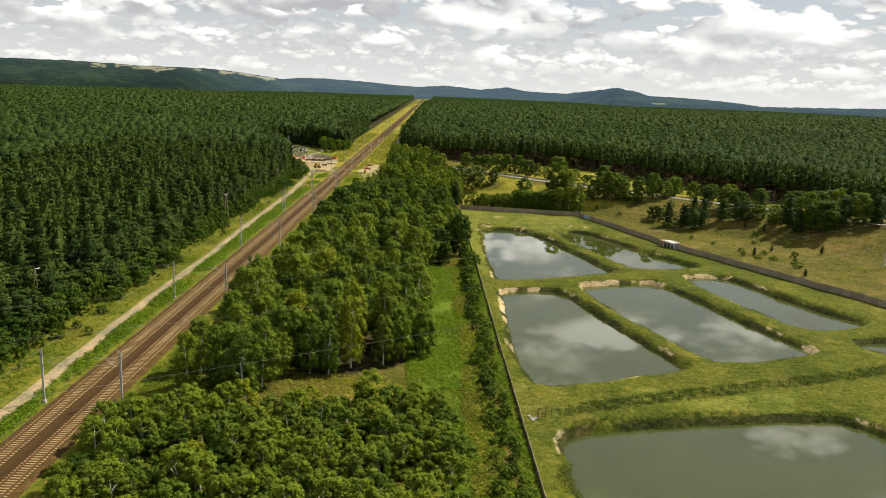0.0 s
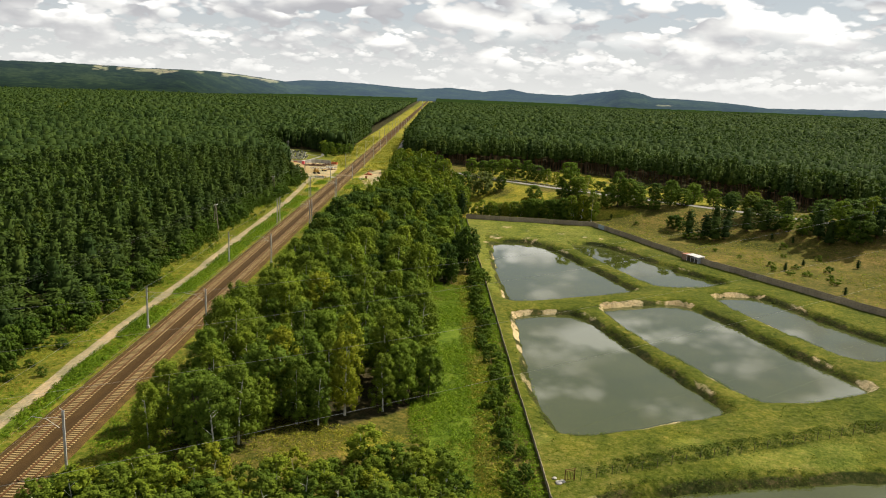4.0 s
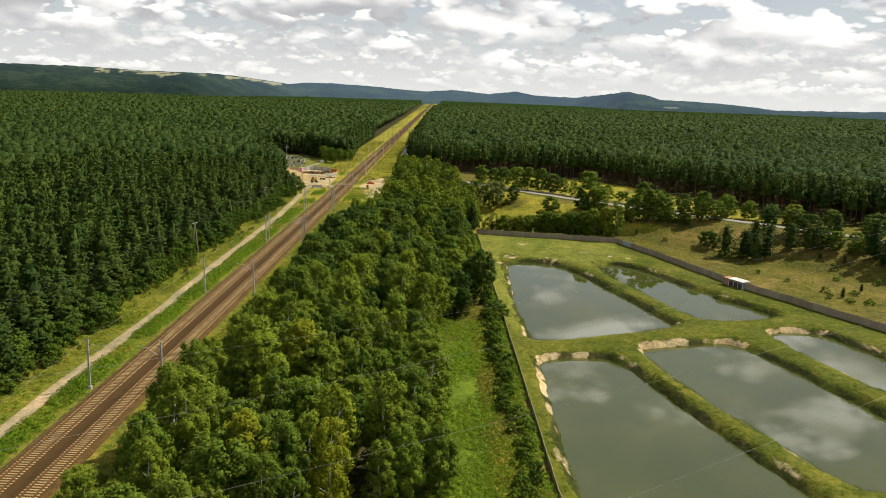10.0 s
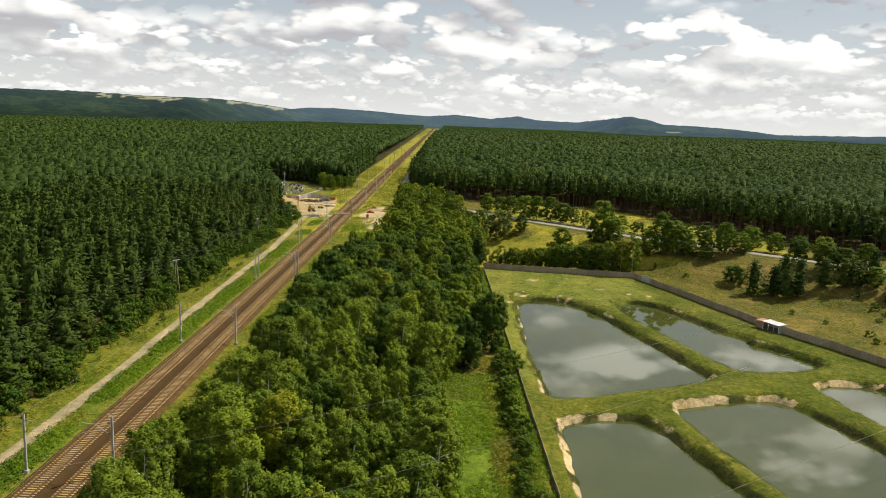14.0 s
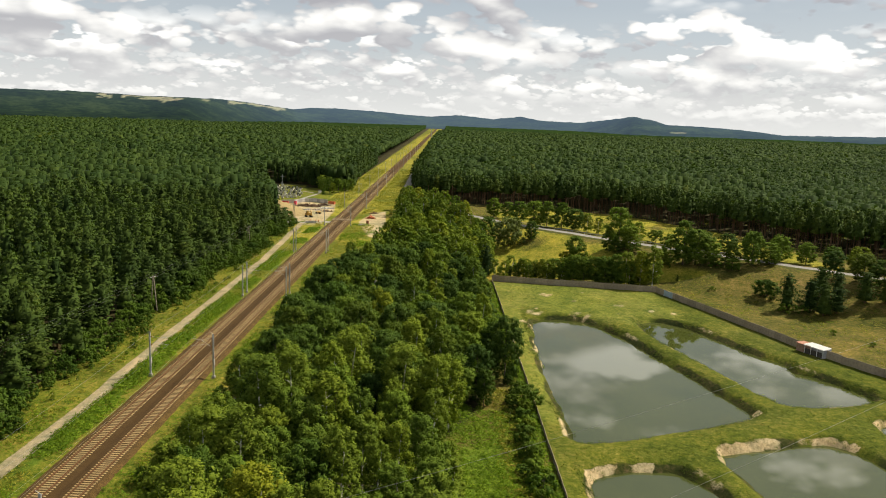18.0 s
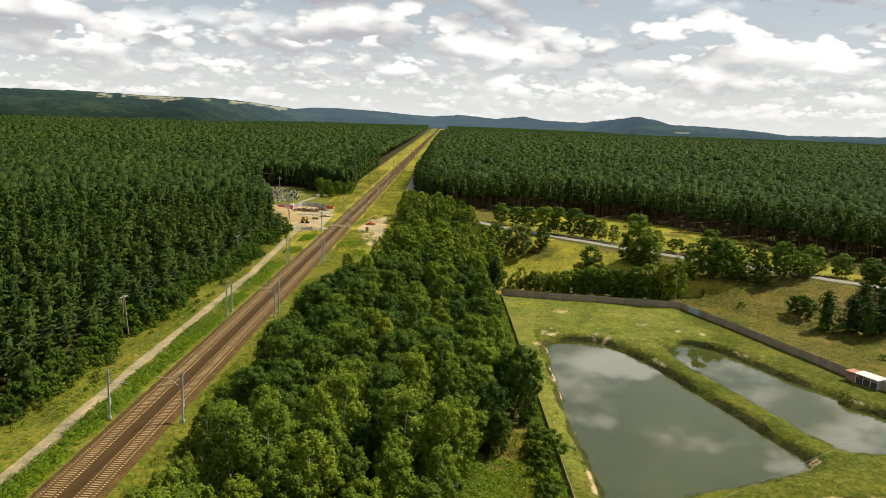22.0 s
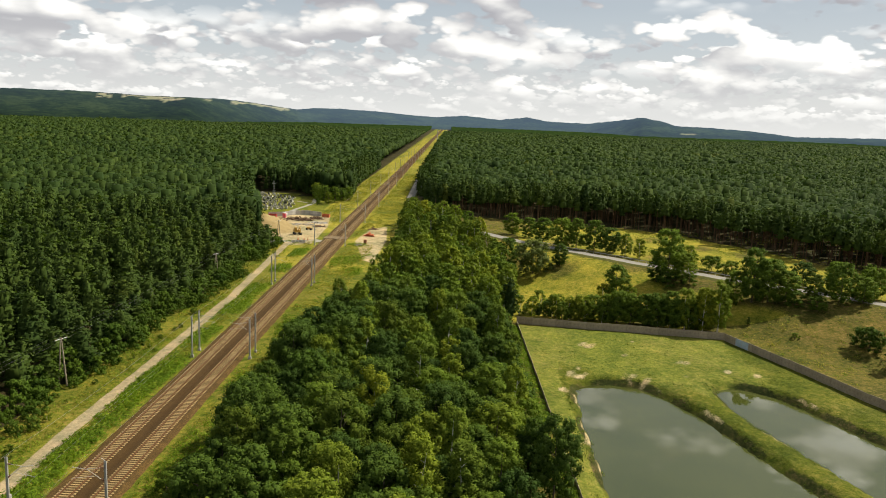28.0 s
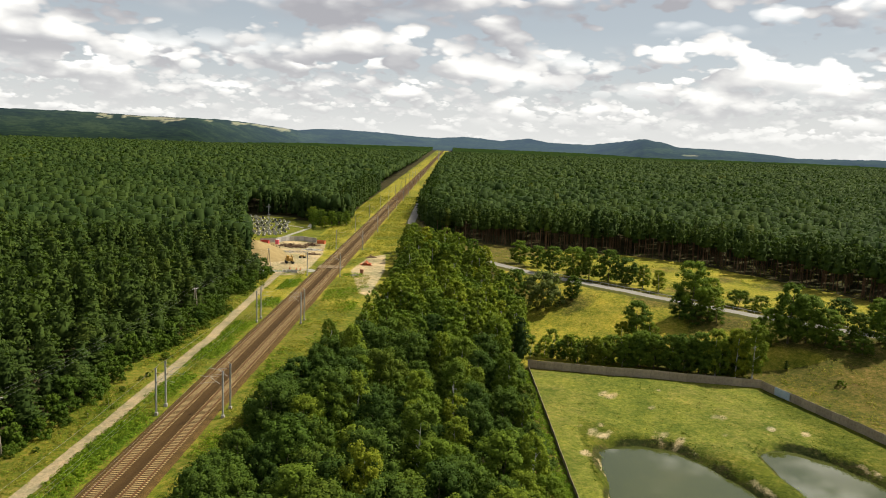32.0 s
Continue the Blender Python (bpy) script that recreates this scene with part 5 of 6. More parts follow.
    for x, y, h in ((129.4, 292.4, 2.6), (139, 265.3, 3.2), (112.3, 259.3, 3.0), (121.7, 267, 2.4), (115.5, 228.4, 2.6), (110, 265, 1.6), (119, 241, 2.0), (121, 247, 1.8), (117, 262, 1.6), (108, 258, 1.5), (111, 253, 1.6), (125, 290, 2.0), (73.8, 340, 2.3), (124.2, 298.3, 2.4), (116, 252, 1.7), (126, 258, 2.0), (121, 280, 1.4), (131, 275, 1.8), (82, 330, 1.3), (104, 276, 1.2), (99, 286, 1.3)):
        plant("shrub" if h < 2.2 else "pine", x, y, h, rng, 1.2)


build_meadow_trees()


def build_wood_edge():
    """Bushes and low broadleaf growth that close the wood's edge towards the railway."""
    rng = np.random.default_rng(31)
    spots, sizes = [], []
    y = 88.0
    while y < 424:
        for row in range(2):
            x = float(left_edge(y)) - 0.2 - 2.8 * row + rng.normal(0, 0.7)
            h = rng.uniform(1.6, 3.8) if row == 0 else rng.uniform(3.0, 6.0)
            py, wide = y + rng.normal(0, 0.7), rng.uniform(0.9, 1.2) * (0.8 if row else 1.0)
            spots.append((x, py, gz(x, py)))
            sizes.append((h / 4.5 * wide, h / 4.5 * wide, h / 4.5))
        y += rng.uniform(2.6, 4.2)
    shapes = [clump_crown(rng, 4.5, 2.5, 0.02, 40, 30, 0.26, 0.0, 0.3) for _ in range(4)]
    q, tone = spread(shapes, np.array(spots), np.array(sizes), rng)
    tagged(new("undergrowth", quads_mesh("undergrowth", q, M["hem_leaf"], tone)), "thick fresh green bushes along the hem of the pine wood", "undergrowth", kind="stuff")
    # the rounded clump beyond the graveyard and others by the line
    for x, yy, h in ((-80, 566, 9), (-75, 560, 10), (-70, 563, 9), (-67, 569, 8), (-72, 553, 7), (-82, 574, 10), (-64, 577, 8), (-77, 549, 4)):
        plant("far_alder", x, yy, h, rng, 1.2)


build_wood_edge()

# ---- grass, weeds and growth on the banks ----
def tuft(rng, blades, height, width, size):
    """A handful of leaning blades and leaves."""
    a = rng.uniform(0, 2 * np.pi, blades)
    r = width * np.sqrt(rng.uniform(0, 1, blades))
    p = np.stack([np.cos(a) * r, np.sin(a) * r, height * rng.uniform(0.15, 1, blades) * (1.1 - r / (width * 1.5))], 1)
    o = np.stack([np.cos(a) * 0.5, np.sin(a) * 0.5, np.full(blades, 0.8)], 1)
    return leaf_quads(p, o, size * 1.25, rng, 0.3, 0.7, 0.85)


def sow(name, label, material, count, rng, box4, accept, templates, smin, smax):
    x0, x1, y0, y1 = box4
    x, y = rng.uniform(x0, x1, count), rng.uniform(y0, y1, count)
    k = accept(x, y, rng.random(count))
    x, y = x[k], y[k]
    s = rng.uniform(smin, smax, len(x))
    tone = np.clip(0.5 + 0.25 * wobble(x, y, 6.0, 2.0) + rng.normal(0, 0.15, len(x)), 0, 0.95)
    q, tone = spread(templates, np.stack([x, y, ground_z(x, y) - 0.03], 1), np.stack([s, s, s], 1), rng, tone)
    tagged(new(name, blades_mesh(name, q, M[material], tone)), label, "vegetation", kind="stuff")


def build_growth():
    rng = np.random.default_rng(77)
    low = [tuft(rng, 12, 0.30, 0.50, 0.15) for _ in range(5)]
    weeds = [tuft(rng, 18, 0.50, 0.55, 0.18) for _ in range(5)]
    sedge = [tuft(rng, 14, 0.45, 0.5, 0.17) for _ in range(5)]
    verge = lambda x, y, r: (r < 0.55 + 0.5 * wobble(x, y, 5.0, 1.0)) & ((x < -63.8) | (x > -60.3) & (x < -57.2) | (x > -44.8)) & (line_distance(x, y, TRAIL) > 1.5)
    sow("dry_grass", "dry yellow grass beside the railway", "grass_dry", 20000, rng, (-70, -35, 84, 430), verge, low, 0.9, 2.0)
    sow("weeds", "fresh green weeds between railway and dirt track", "weed", 15000, rng, (-61, -56.6, 84, 430), lambda x, y, r: (r < (0.50 - 0.42 * smooth01(y, 250, 360)) + 0.8 * wobble(x, y, 7.0, 3.0)) & (line_distance(x, y, TRAIL) > 1.3), weeds, 0.7, 1.8)
    sow("weeds", "green weeds and brambles along the railway bank", "weed", 14000, rng, (-46, -34, 84, 430), lambda x, y, r: (r < (0.30 - 0.28 * smooth01(y, 260, 350) + 0.8 * wobble(x, y, 8.0, 5.0)) * smooth01(x, -46.2, -43.5)), weeds, 0.6, 1.7)
    sow("weeds", "lush green nettles beside the panel fence", "weed", 13000, rng, (-5, 12, 84, 225), lambda x, y, r: (r < 0.35 + 0.7 * wobble(x, y, 6.0, 2.0) + 0.25) & (x > -3 - 0.04 * (y - 110)), weeds, 0.7, 1.5)
    sow("dry_grass", "tall dry grass in the clearing", "grass_dry", 11000, rng, (-44, 8, 84, 128), lambda x, y, r: r < 0.5 + 0.6 * wobble(x, y, 5.0, 6.0), low, 0.8, 1.7)

    sow("weeds", "green weeds scattered before the pine wood", "weed", 9000, rng, (-70, -62.5, 84, 430), lambda x, y, r: (r < 0.22 + 0.6 * wobble(x, y, 9.0, 6.0)) & (line_distance(x, y, TRAIL) > 1.6), weeds, 0.5, 1.2)
    sow("dry_grass", "strip of tall rust-brown dry grass beside nettles", "grass_dry", 5000, rng, (5, 11, 84, 235), lambda x, y, r: (x > 6.2) & (x < 10.5) & (r < 0.6 + 0.5 * wobble(x, y, 7.0, 3.0)), low, 1.2, 2.6)
    sow("weeds", "rank weeds against the side fence", "weed", 9000, rng, (9, 16, 84, 336), lambda x, y, r: (x < 15.75 - 0.0141 * (y - 84)) & (x > 13.2 - 0.0141 * (y - 84)) & (r < 0.75 + 0.4 * wobble(x, y, 6.0, 9.0)), weeds, 0.8, 1.6)

    def banks(x, y, r):
        d = pond_distance(x, y)
        east = pond_distance(x + 0.6, y + 0.2) > d + 0.25
        return (d > -0.2) & (d < 2.6) & (r * np.where(east | (y < 130), 0.9, 2.0) < 0.30 + 0.75 * wobble(x, y, 7.0, 4.0) + 0.25 * wobble(x, y, 2.0, 1.0)) & (x < 112)
    sow("bank_growth", "dark green weeds on the pond banks", "bank_weed", 110000, rng, (14, 118, 84, 302), banks, sedge, 0.5, 1.2)

    def meadow(x, y, r):
        return (signed_distance(x, y, COMPOUND) > 1) & (r < 0.35 + 0.5 * wobble(x, y, 9.0, 7.0)) & (y > 200 + 0.0 * x)
    sow("dry_grass", "patchy dry meadow grass", "grass_dry", 24000, rng, (10, 175, 200, 480), meadow, low, 0.9, 2.0)
    sow("meadow_weeds", "scattered low green meadow plants", "weed", 9000, rng, (10, 175, 200, 500), lambda x, y, r: meadow(x, y, r * 1.6), weeds, 0.5, 1.3)
    sow("dry_grass", "yellow grass along the far railway bank", "grass_dry", 16000, rng, (-69, -30, 430, 800), lambda x, y, r: ((x > -44.5) | (x < -57.5)) & (r < 0.6 + 0.4 * wobble(x, y, 9.0, 1.0)) & (signed_distance(x, y, YARD) > 1) & (signed_distance(x, y, SAND_SIDE) > 1), low, 1.2, 2.4)
    mown = [tuft(rng, 5, 0.14, 0.45, 0.20) for _ in range(6)]
    sow("lawn_grass", "short uneven grass on the dikes", "lawn_grass", 26000, rng, (14, 130, 84, 338), lambda x, y, r: (signed_distance(x, y, COMPOUND) < -0.6) & (pond_distance(x, y) > 1.2) & (r < 0.5 + 0.5 * wobble(x, y, 3.0, 2.0)), mown, 0.6, 1.3)
    strip = lambda x, y, r: (np.abs(y - (119.5 + 0.36 * (x - 20))) < 2.2) & (r < 0.7 + 0.5 * wobble(x, y, 4.0, 3.0)) & (x > 22)
    sow("bank_growth", "band of green weeds beside the wire fence", "bank_weed", 18000, rng, (22, 100, 114, 156), strip, sedge, 0.6, 1.3)


M["lawn_grass"] = leaf_material("lawn_grass", (0.036, 0.050, 0.004), (0.052, 0.064, 0.006), (0.080, 0.080, 0.010), 0.25, by_tree=True)
M["bank_weed"] = leaf_material("bank_weeds", (0.024, 0.042, 0.006), (0.055, 0.080, 0.010), (0.110, 0.125, 0.022), 0.3, by_tree=True)
build_growth()


# ---- country road ----
def build_road():
    pts = np.array(ROAD, float)
    t = np.concatenate([[0], np.cumsum(np.hypot(*np.diff(pts, axis=0).T))])
    s = np.arange(0, t[-1], 3.0)
    c = np.stack([np.interp(s, t, pts[:, 0]), np.interp(s, t, pts[:, 1])], 1)
    for _ in range(6):
        c[1:-1] = (c[:-2] + 2 * c[1:-1] + c[2:]) / 4
    d = np.gradient(c, axis=0)
    d /= np.linalg.norm(d, axis=1)[:, None]
    n = np.stack([-d[:, 1], d[:, 0]], 1)
    z = ground_z(c[:, 0], c[:, 1]) + 0.35
    cols = [(-4.0, -0.9), (-2.4, 0.0), (-2.2, 0.03), (0, 0.08), (2.2, 0.03), (2.4, 0.0), (4.0, -0.9)]
    V = np.stack([np.concatenate([c + n * o, (z + h)[:, None]], 1) for o, h in cols], 1)
    i = np.arange(V.shape[0] * len(cols)).reshape(V.shape[0], len(cols))
    f = np.stack([i[:-1, :-1], i[:-1, 1:], i[1:, 1:], i[1:, :-1]], -1)[:, :, ::-1]
    asphalt = rough_material("pale_asphalt", (0.165, 0.155, 0.135), (0.24, 0.225, 0.20), 0.6, 0.9, fine=9)
    verge = rough_material("road_verge", (0.05, 0.06, 0.012), (0.11, 0.10, 0.025), 0.5, 0.95, fine=6)
    road = new("road", mesh_arrays("road", V.reshape(-1, 3), f[:, 2:4].reshape(-1, 4), asphalt, True))
    tagged(road, "pale grey asphalt country road on a low bank", "road", kind="structure")
    side = new("verge", mesh_arrays("verge", V.reshape(-1, 3), np.concatenate([f[:, :2].reshape(-1, 4), f[:, 4:].reshape(-1, 4)]), verge, True))
    tagged(side, "grassy verge of the country road", "verge", kind="structure")
    rail = thing("guard_rail", "grey steel guard rail along the country road", "guard rail", kind="structure")
    keep = [k for k in range(len(c)) if 24 < c[k, 0] < 100 and c[k, 1] < 430]
    bm = bmesh.new()
    line = [(c[k, 0] - n[k, 0] * 3.0 * np.sign(-n[k, 1] or 1), c[k, 1] - n[k, 1] * 3.0 * np.sign(-n[k, 1] or 1), z[k] + 0.62) for k in keep]
    tube(bm, line, 0.10, 4)
    part("beam", bm, M["galvanised"], rail)
    bm = bmesh.new()
    box(bm, -0.05, -0.05, -0.9, 0.05, 0.05, 0.15)
    pm = bpy.data.meshes.new("post")
    bm.to_mesh(pm)
    bm.free()
    pm.materials.append(M["galvanised"])
    for p in line:
        ob = new("post", pm)
        ob.location = p
        ob.parent = rail


build_road()


# ---- by the ponds ----
def slab_part(name, size, at, material, parent, label="", bevel=0.02):
    bm = bmesh.new()
    x, y, z = size
    box(bm, -x / 2, -y / 2, 0, x / 2, y / 2, z)
    if bevel:
        bmesh.ops.bevel(bm, geom=bm.edges[:], offset=bevel, segments=1, affect="EDGES")
    ob = part(name, bm, material, parent, label)
    ob.location = at
    return ob


M["white_sheet"] = rough_material("white_roof_sheet", (0.62, 0.62, 0.60), (0.80, 0.80, 0.78), 1.5, 0.5, 0.1)
M["rust_sheet"] = rough_material("rusty_roof_sheet", (0.22, 0.085, 0.045), (0.36, 0.16, 0.09), 1.5, 0.7, 0.2)
M["brick"] = rough_material("old_brick", (0.24, 0.15, 0.10), (0.36, 0.24, 0.17), 2.0, 0.9)
M["dark_opening"] = rough_material("dark_boards", (0.04, 0.035, 0.03), (0.09, 0.08, 0.065), 2.0, 0.9)
M["grey_board"] = rough_material("grey_boards", (0.26, 0.27, 0.28), (0.40, 0.41, 0.42), 2.0, 0.8)
M["blue_grey"] = rough_material("blue_grey_sheet", (0.26, 0.33, 0.38), (0.38, 0.46, 0.52), 1.0, 0.6)


def build_shed():
    s = thing("shed", "low shed with a white sheet roof beside a rusty-roofed brick lean-to", "shed", at=(85.2, 267.6, gz(85.2, 267.6) - 0.05), rz=math.degrees(math.atan2(-7.5, 3.6)))
    slab_part("wall", (5.4, 0.14, 2.1), (0.9, 1.3, 0), M["grey_board"], s)
    slab_part("wall", (0.14, 2.6, 2.0), (3.5, 0, 0), M["grey_board"], s)
    slab_part("wall", (0.14, 2.6, 2.0), (-1.7, 0, 0), M["brick"], s)
    slab_part("front", (5.2, 0.10, 1.3), (0.9, -1.2, 0), M["dark_opening"], s, "dark boarded front")
    for x in (-1.6, 0.1, 1.8, 3.4):
        slab_part("post", (0.12, 0.12, 1.95), (x, -1.28, 0), M["white_sheet"], s)
    bm = bmesh.new()
    n = 28
    rows = []
    for k in range(n + 1):
        x = -1.95 + 5.7 * k / n
        rows.append([bm.verts.new((x, y, 2.16 + 0.12 * (y + 1.6) / 3.2 + (0.03 if k % 2 else 0))) for y in (-1.65, 1.55)])
    for a, b in zip(rows, rows[1:]):
        bm.faces.new((a[0], b[0], b[1], a[1]))
    bmesh.ops.solidify(bm, geom=bm.faces[:], thickness=0.05)
    part("roof", bm, M["white_sheet"], s, "white corrugated roof")
    slab_part("lean_to", (2.3, 2.4, 1.95), (-2.95, 0.1, 0), M["brick"], s, "brown brick lean-to")
    bm = bmesh.new()
    box(bm, -4.25, -1.35, 1.96, -1.75, 1.5, 2.04)
    part("lean_to_roof", bm, M["rust_sheet"], s, "rusty red sheet roof")


build_shed()


def build_wire_fence():
    """A wire-mesh fence on iron posts between the upper ponds and the lowest one, with a small gate."""
    f = thing("wire_fence", "sagging wire mesh fence on dark iron posts across the dike", "fence", "wire fences")
    a, b = Vector((20.5, 117.2)), Vector((92, 144.2))
    n = 30
    bm0 = bmesh.new()
    tube(bm0, [(0, 0, -0.2), (0, 0, 1.5)], 0.035, 5)
    pm = bpy.data.meshes.new("post")
    bm0.to_mesh(pm)
    bm0.free()
    pm.materials.append(M["bark_dark"])
    tops = []
    for k in range(n + 1):
        p = a.lerp(b, k / n)
        z = gz(p.x, p.y)
        ob = new("post", pm)
        ob.location = (p.x, p.y, z)
        ob.parent = f
        tops.append((p.x, p.y, z))
    for h in (0.25, 0.6, 0.95, 1.35):
        bm = bmesh.new()
        tube(bm, [(x, y, z + h) for x, y, z in tops], 0.004, 3)
        part("wire", bm, M["bark_dark"], f)
    g = thing("gate", "narrow rusty iron gate frame in the wire fence", "gate", at=(18.9, 116.9, gz(18.9, 116.9)), rz=20)
    for x in (-0.75, 0.75):
        slab_part("gate_post", (0.1, 0.1, 1.9), (x, 0, -0.05), M["rail"], g)
    slab_part("lintel", (1.6, 0.08, 0.08), (0, 0, 1.75), M["rail"], g)
    for k in range(6):
        slab_part("bar", (0.03, 0.03, 1.4), (-0.6 + 0.24 * k, 0, 0.2), M["rail"], g, bevel=0)
    for z in (0.25, 1.5):
        slab_part("cross_bar", (1.4, 0.04, 0.05), (0, 0.04, z), M["rail"], g, bevel=0)
    rng = np.random.default_rng(4)
    for x, y, s in ((17.3, 116.2, 0.5), (17.9, 116.6, 0.4), (16.9, 117.4, 0.35)):
        bm = bmesh.new()
        bmesh.ops.create_icosphere(bm, subdivisions=2, radius=s)
        for v in bm.verts:
            v.co *= 1 + 0.25 * noise.noise(v.co * 2.3 + Vector((x, y, 0)))
            v.co.z *= 0.5
        ob = part("rubble_stone", bm, M["concrete"], None)
        ob.location = (x, y, gz(x, y) + 0.08)
        tagged(ob, "pale lump of concrete rubble in the grass", "stone", "rubble by the gate")
    # sheet-metal gate in the back corner of the wall
    w = thing("sheet_gate", "blue-grey sheet metal gate panel in the concrete fence", "gate", at=(66.6, 324.4, gz(66.6, 324.4)), rz=math.degrees(math.atan2(-59.8, 20)))
    slab_part("sheet", (4.6, 0.06, 1.75), (0, -0.14, 0.1), M["blue_grey"], w)
    for x in (-2.3, 0, 2.3):
        slab_part("stile", (0.08, 0.1, 1.9), (x, -0.2, 0), M["galvanised"], w)


build_wire_fence()


# ---- power lines ----
def build_power_lines():
    for y0, slope in ((98, 0.70), (119, 0.68), (141, 0.78), (160, 0.74)):
        a, b = (-70, y0 - 70 * slope, 17.5), (150, y0 + 150 * slope, 19.0)
        w = strung("power_line", a, b, 3.0, 0.014, "slack power line crossing over grove and ponds", 30)
        w["group"] = "power lines"

    def wooden_pole(x, y, h):
        p = thing("power_pole", "grey wooden double-leg power pole at the wood's edge", "pole", "power poles", at=(x, y, gz(x, y)), rz=72)
        for s in (-1, 1):
            bm = bmesh.new()
            tube(bm, [(0, s * 0.9, -0.3), (0, s * 0.08, h)], [0.15, 0.10], 8)
            part("leg", bm, M["wood_pole"], p)
        bm = bmesh.new()
        tube(bm, [(-1.3, 0, h - 0.25), (1.3, 0, h - 0.25)], 0.06, 6)
        part("crossarm", bm, M["galvanised"], p)
        for s in (-1.2, 0, 1.2):
            bm = bmesh.new()
            tube(bm, [(s, 0, h - 0.2 + 0.05 * k) for k in range(6)], [0.05, 0.08, 0.05, 0.08, 0.05, 0.03], 8)
            part("insulator", bm, M["ceramic"], p)
        return p
    ys = [(-80.5, 152), (-72.6, 268), (-71.5, 352), (-70.0, 424)]
    for x, y in ys:
        wooden_pole(x, y, 8.6)
    for s in (-1.2, 0, 1.2):
        bm = bmesh.new()
        pts = []
        for (ax, ay), (bx, by) in zip(ys, ys[1:]):
            pts += [(ax + (bx - ax) * k / 10 + s, ay + (by - ay) * k / 10, 8.7 + gz(ax, ay) - 3.2 * (k / 10) * (1 - k / 10)) for k in range(10)]
        pts.append((ys[-1][0] + s, ys[-1][1], 8.7))
        tube(bm, pts, 0.007, 4)
        tagged(part("power_line", bm, M["wire"], None), "thin power line along the wood's edge", "wire", "power lines")
    mast = thing("signal_mast", "tall pale steel mast beside the far railway line", "mast", at=(-36, 1700, gz(-36, 1700)))
    bm = bmesh.new()
    tube(bm, [(0, 0, 0), (0, 0, 12), (0, 0, 26)], [0.9, 0.7, 0.35], 8)
    part("shaft", bm, M["galvanised"], mast)
    slab_part("platform", (3.0, 3.0, 0.6), (0, 0, 21), M["galvanised"], mast)
    # lattice pylon out on the meadow
    py = thing("lattice_pylon", "grey steel lattice pylon in the dry meadow", "pylon", at=(152, 246, gz(152, 246)), rz=35)
    for sx in (-1, 1):
        for sy in (-1, 1):
            bm = bmesh.new()
            tube(bm, [(sx * 1.6, sy * 1.6, -0.2), (sx * 0.5, sy * 0.5, 16), (sx * 0.25, sy * 0.25, 22)], 0.07, 4)
            part("leg", bm, M["galvanised"], py)
    bm = bmesh.new()
    for k in range(12):
        z0, z1 = 1.5 * k, 1.5 * (k + 1)
        w0, w1 = 1.6 - 1.1 * z0 / 16, 1.6 - 1.1 * z1 / 16
        for q in range(4):
            c0, s0 = round(math.cos(q * math.pi / 2)), round(math.sin(q * math.pi / 2))
            p0, p1 = Vector((c0 - s0, s0 + c0, 0)), Vector((c0 + s0, s0 - c0, 0))
            tube(bm, [p0 * w0 + Vector((0, 0, z0)), p1 * w1 + Vector((0, 0, z1))], 0.035, 3)
            tube(bm, [p1 * w0 + Vector((0, 0, z0)), p0 * w1 + Vector((0, 0, z1))], 0.035, 3)
    part("bracing", bm, M["galvanised"], py)
    for z, w in ((19.5, 3.6), (21.8, 2.6)):
        bm = bmesh.new()
        tube(bm, [(-w, 0, z), (0, 0, z + 0.5), (w, 0, z)], 0.06, 4)
        tube(bm, [(-w, 0, z), (w, 0, z)], 0.06, 4)
        part("crossarm", bm, M["galvanised"], py)


build_power_lines()


# ---- graveyard and building yard by the level crossing ----
M["granite_dark"] = rough_material("dark_granite", (0.035, 0.035, 0.038), (0.10, 0.10, 0.105), 3.0, 0.3, vary=0.4)
M["granite_light"] = rough_material("pale_granite", (0.30, 0.29, 0.27), (0.54, 0.52, 0.49), 3.0, 0.4, vary=0.25)
M["sand_heap"] = rough_material("yellow_sand", (0.20, 0.145, 0.062), (0.30, 0.225, 0.105), 0.8, 0.95, fine=8)
M["digger_yellow"] = rough_material("yellow_machine_paint", (0.34, 0.19, 0.03), (0.50, 0.29, 0.04), 2.0, 0.45)
M["rubber"] = rough_material("black_rubber", (0.015, 0.015, 0.015), (0.045, 0.042, 0.04), 5.0, 0.85)
M["glass_dark"] = rough_material("cab_glass", (0.03, 0.04, 0.045), (0.05, 0.06, 0.065), 3.0, 0.1)
M["pink_plastic"] = rough_material("pink_plastic", (0.68, 0.08, 0.13), (0.80, 0.14, 0.20), 2.0, 0.5)
M["orange_skip"] = rough_material("orange_skip_paint", (0.40, 0.09, 0.03), (0.56, 0.15, 0.05), 2.0, 0.6)
M["red_skip"] = rough_material("red_skip_paint", (0.30, 0.03, 0.025), (0.45, 0.06, 0.05), 2.0, 0.6)
M["old_timber"] = rough_material("old_timber", (0.09, 0.055, 0.035), (0.24, 0.16, 0.10), 3.0, 0.9)


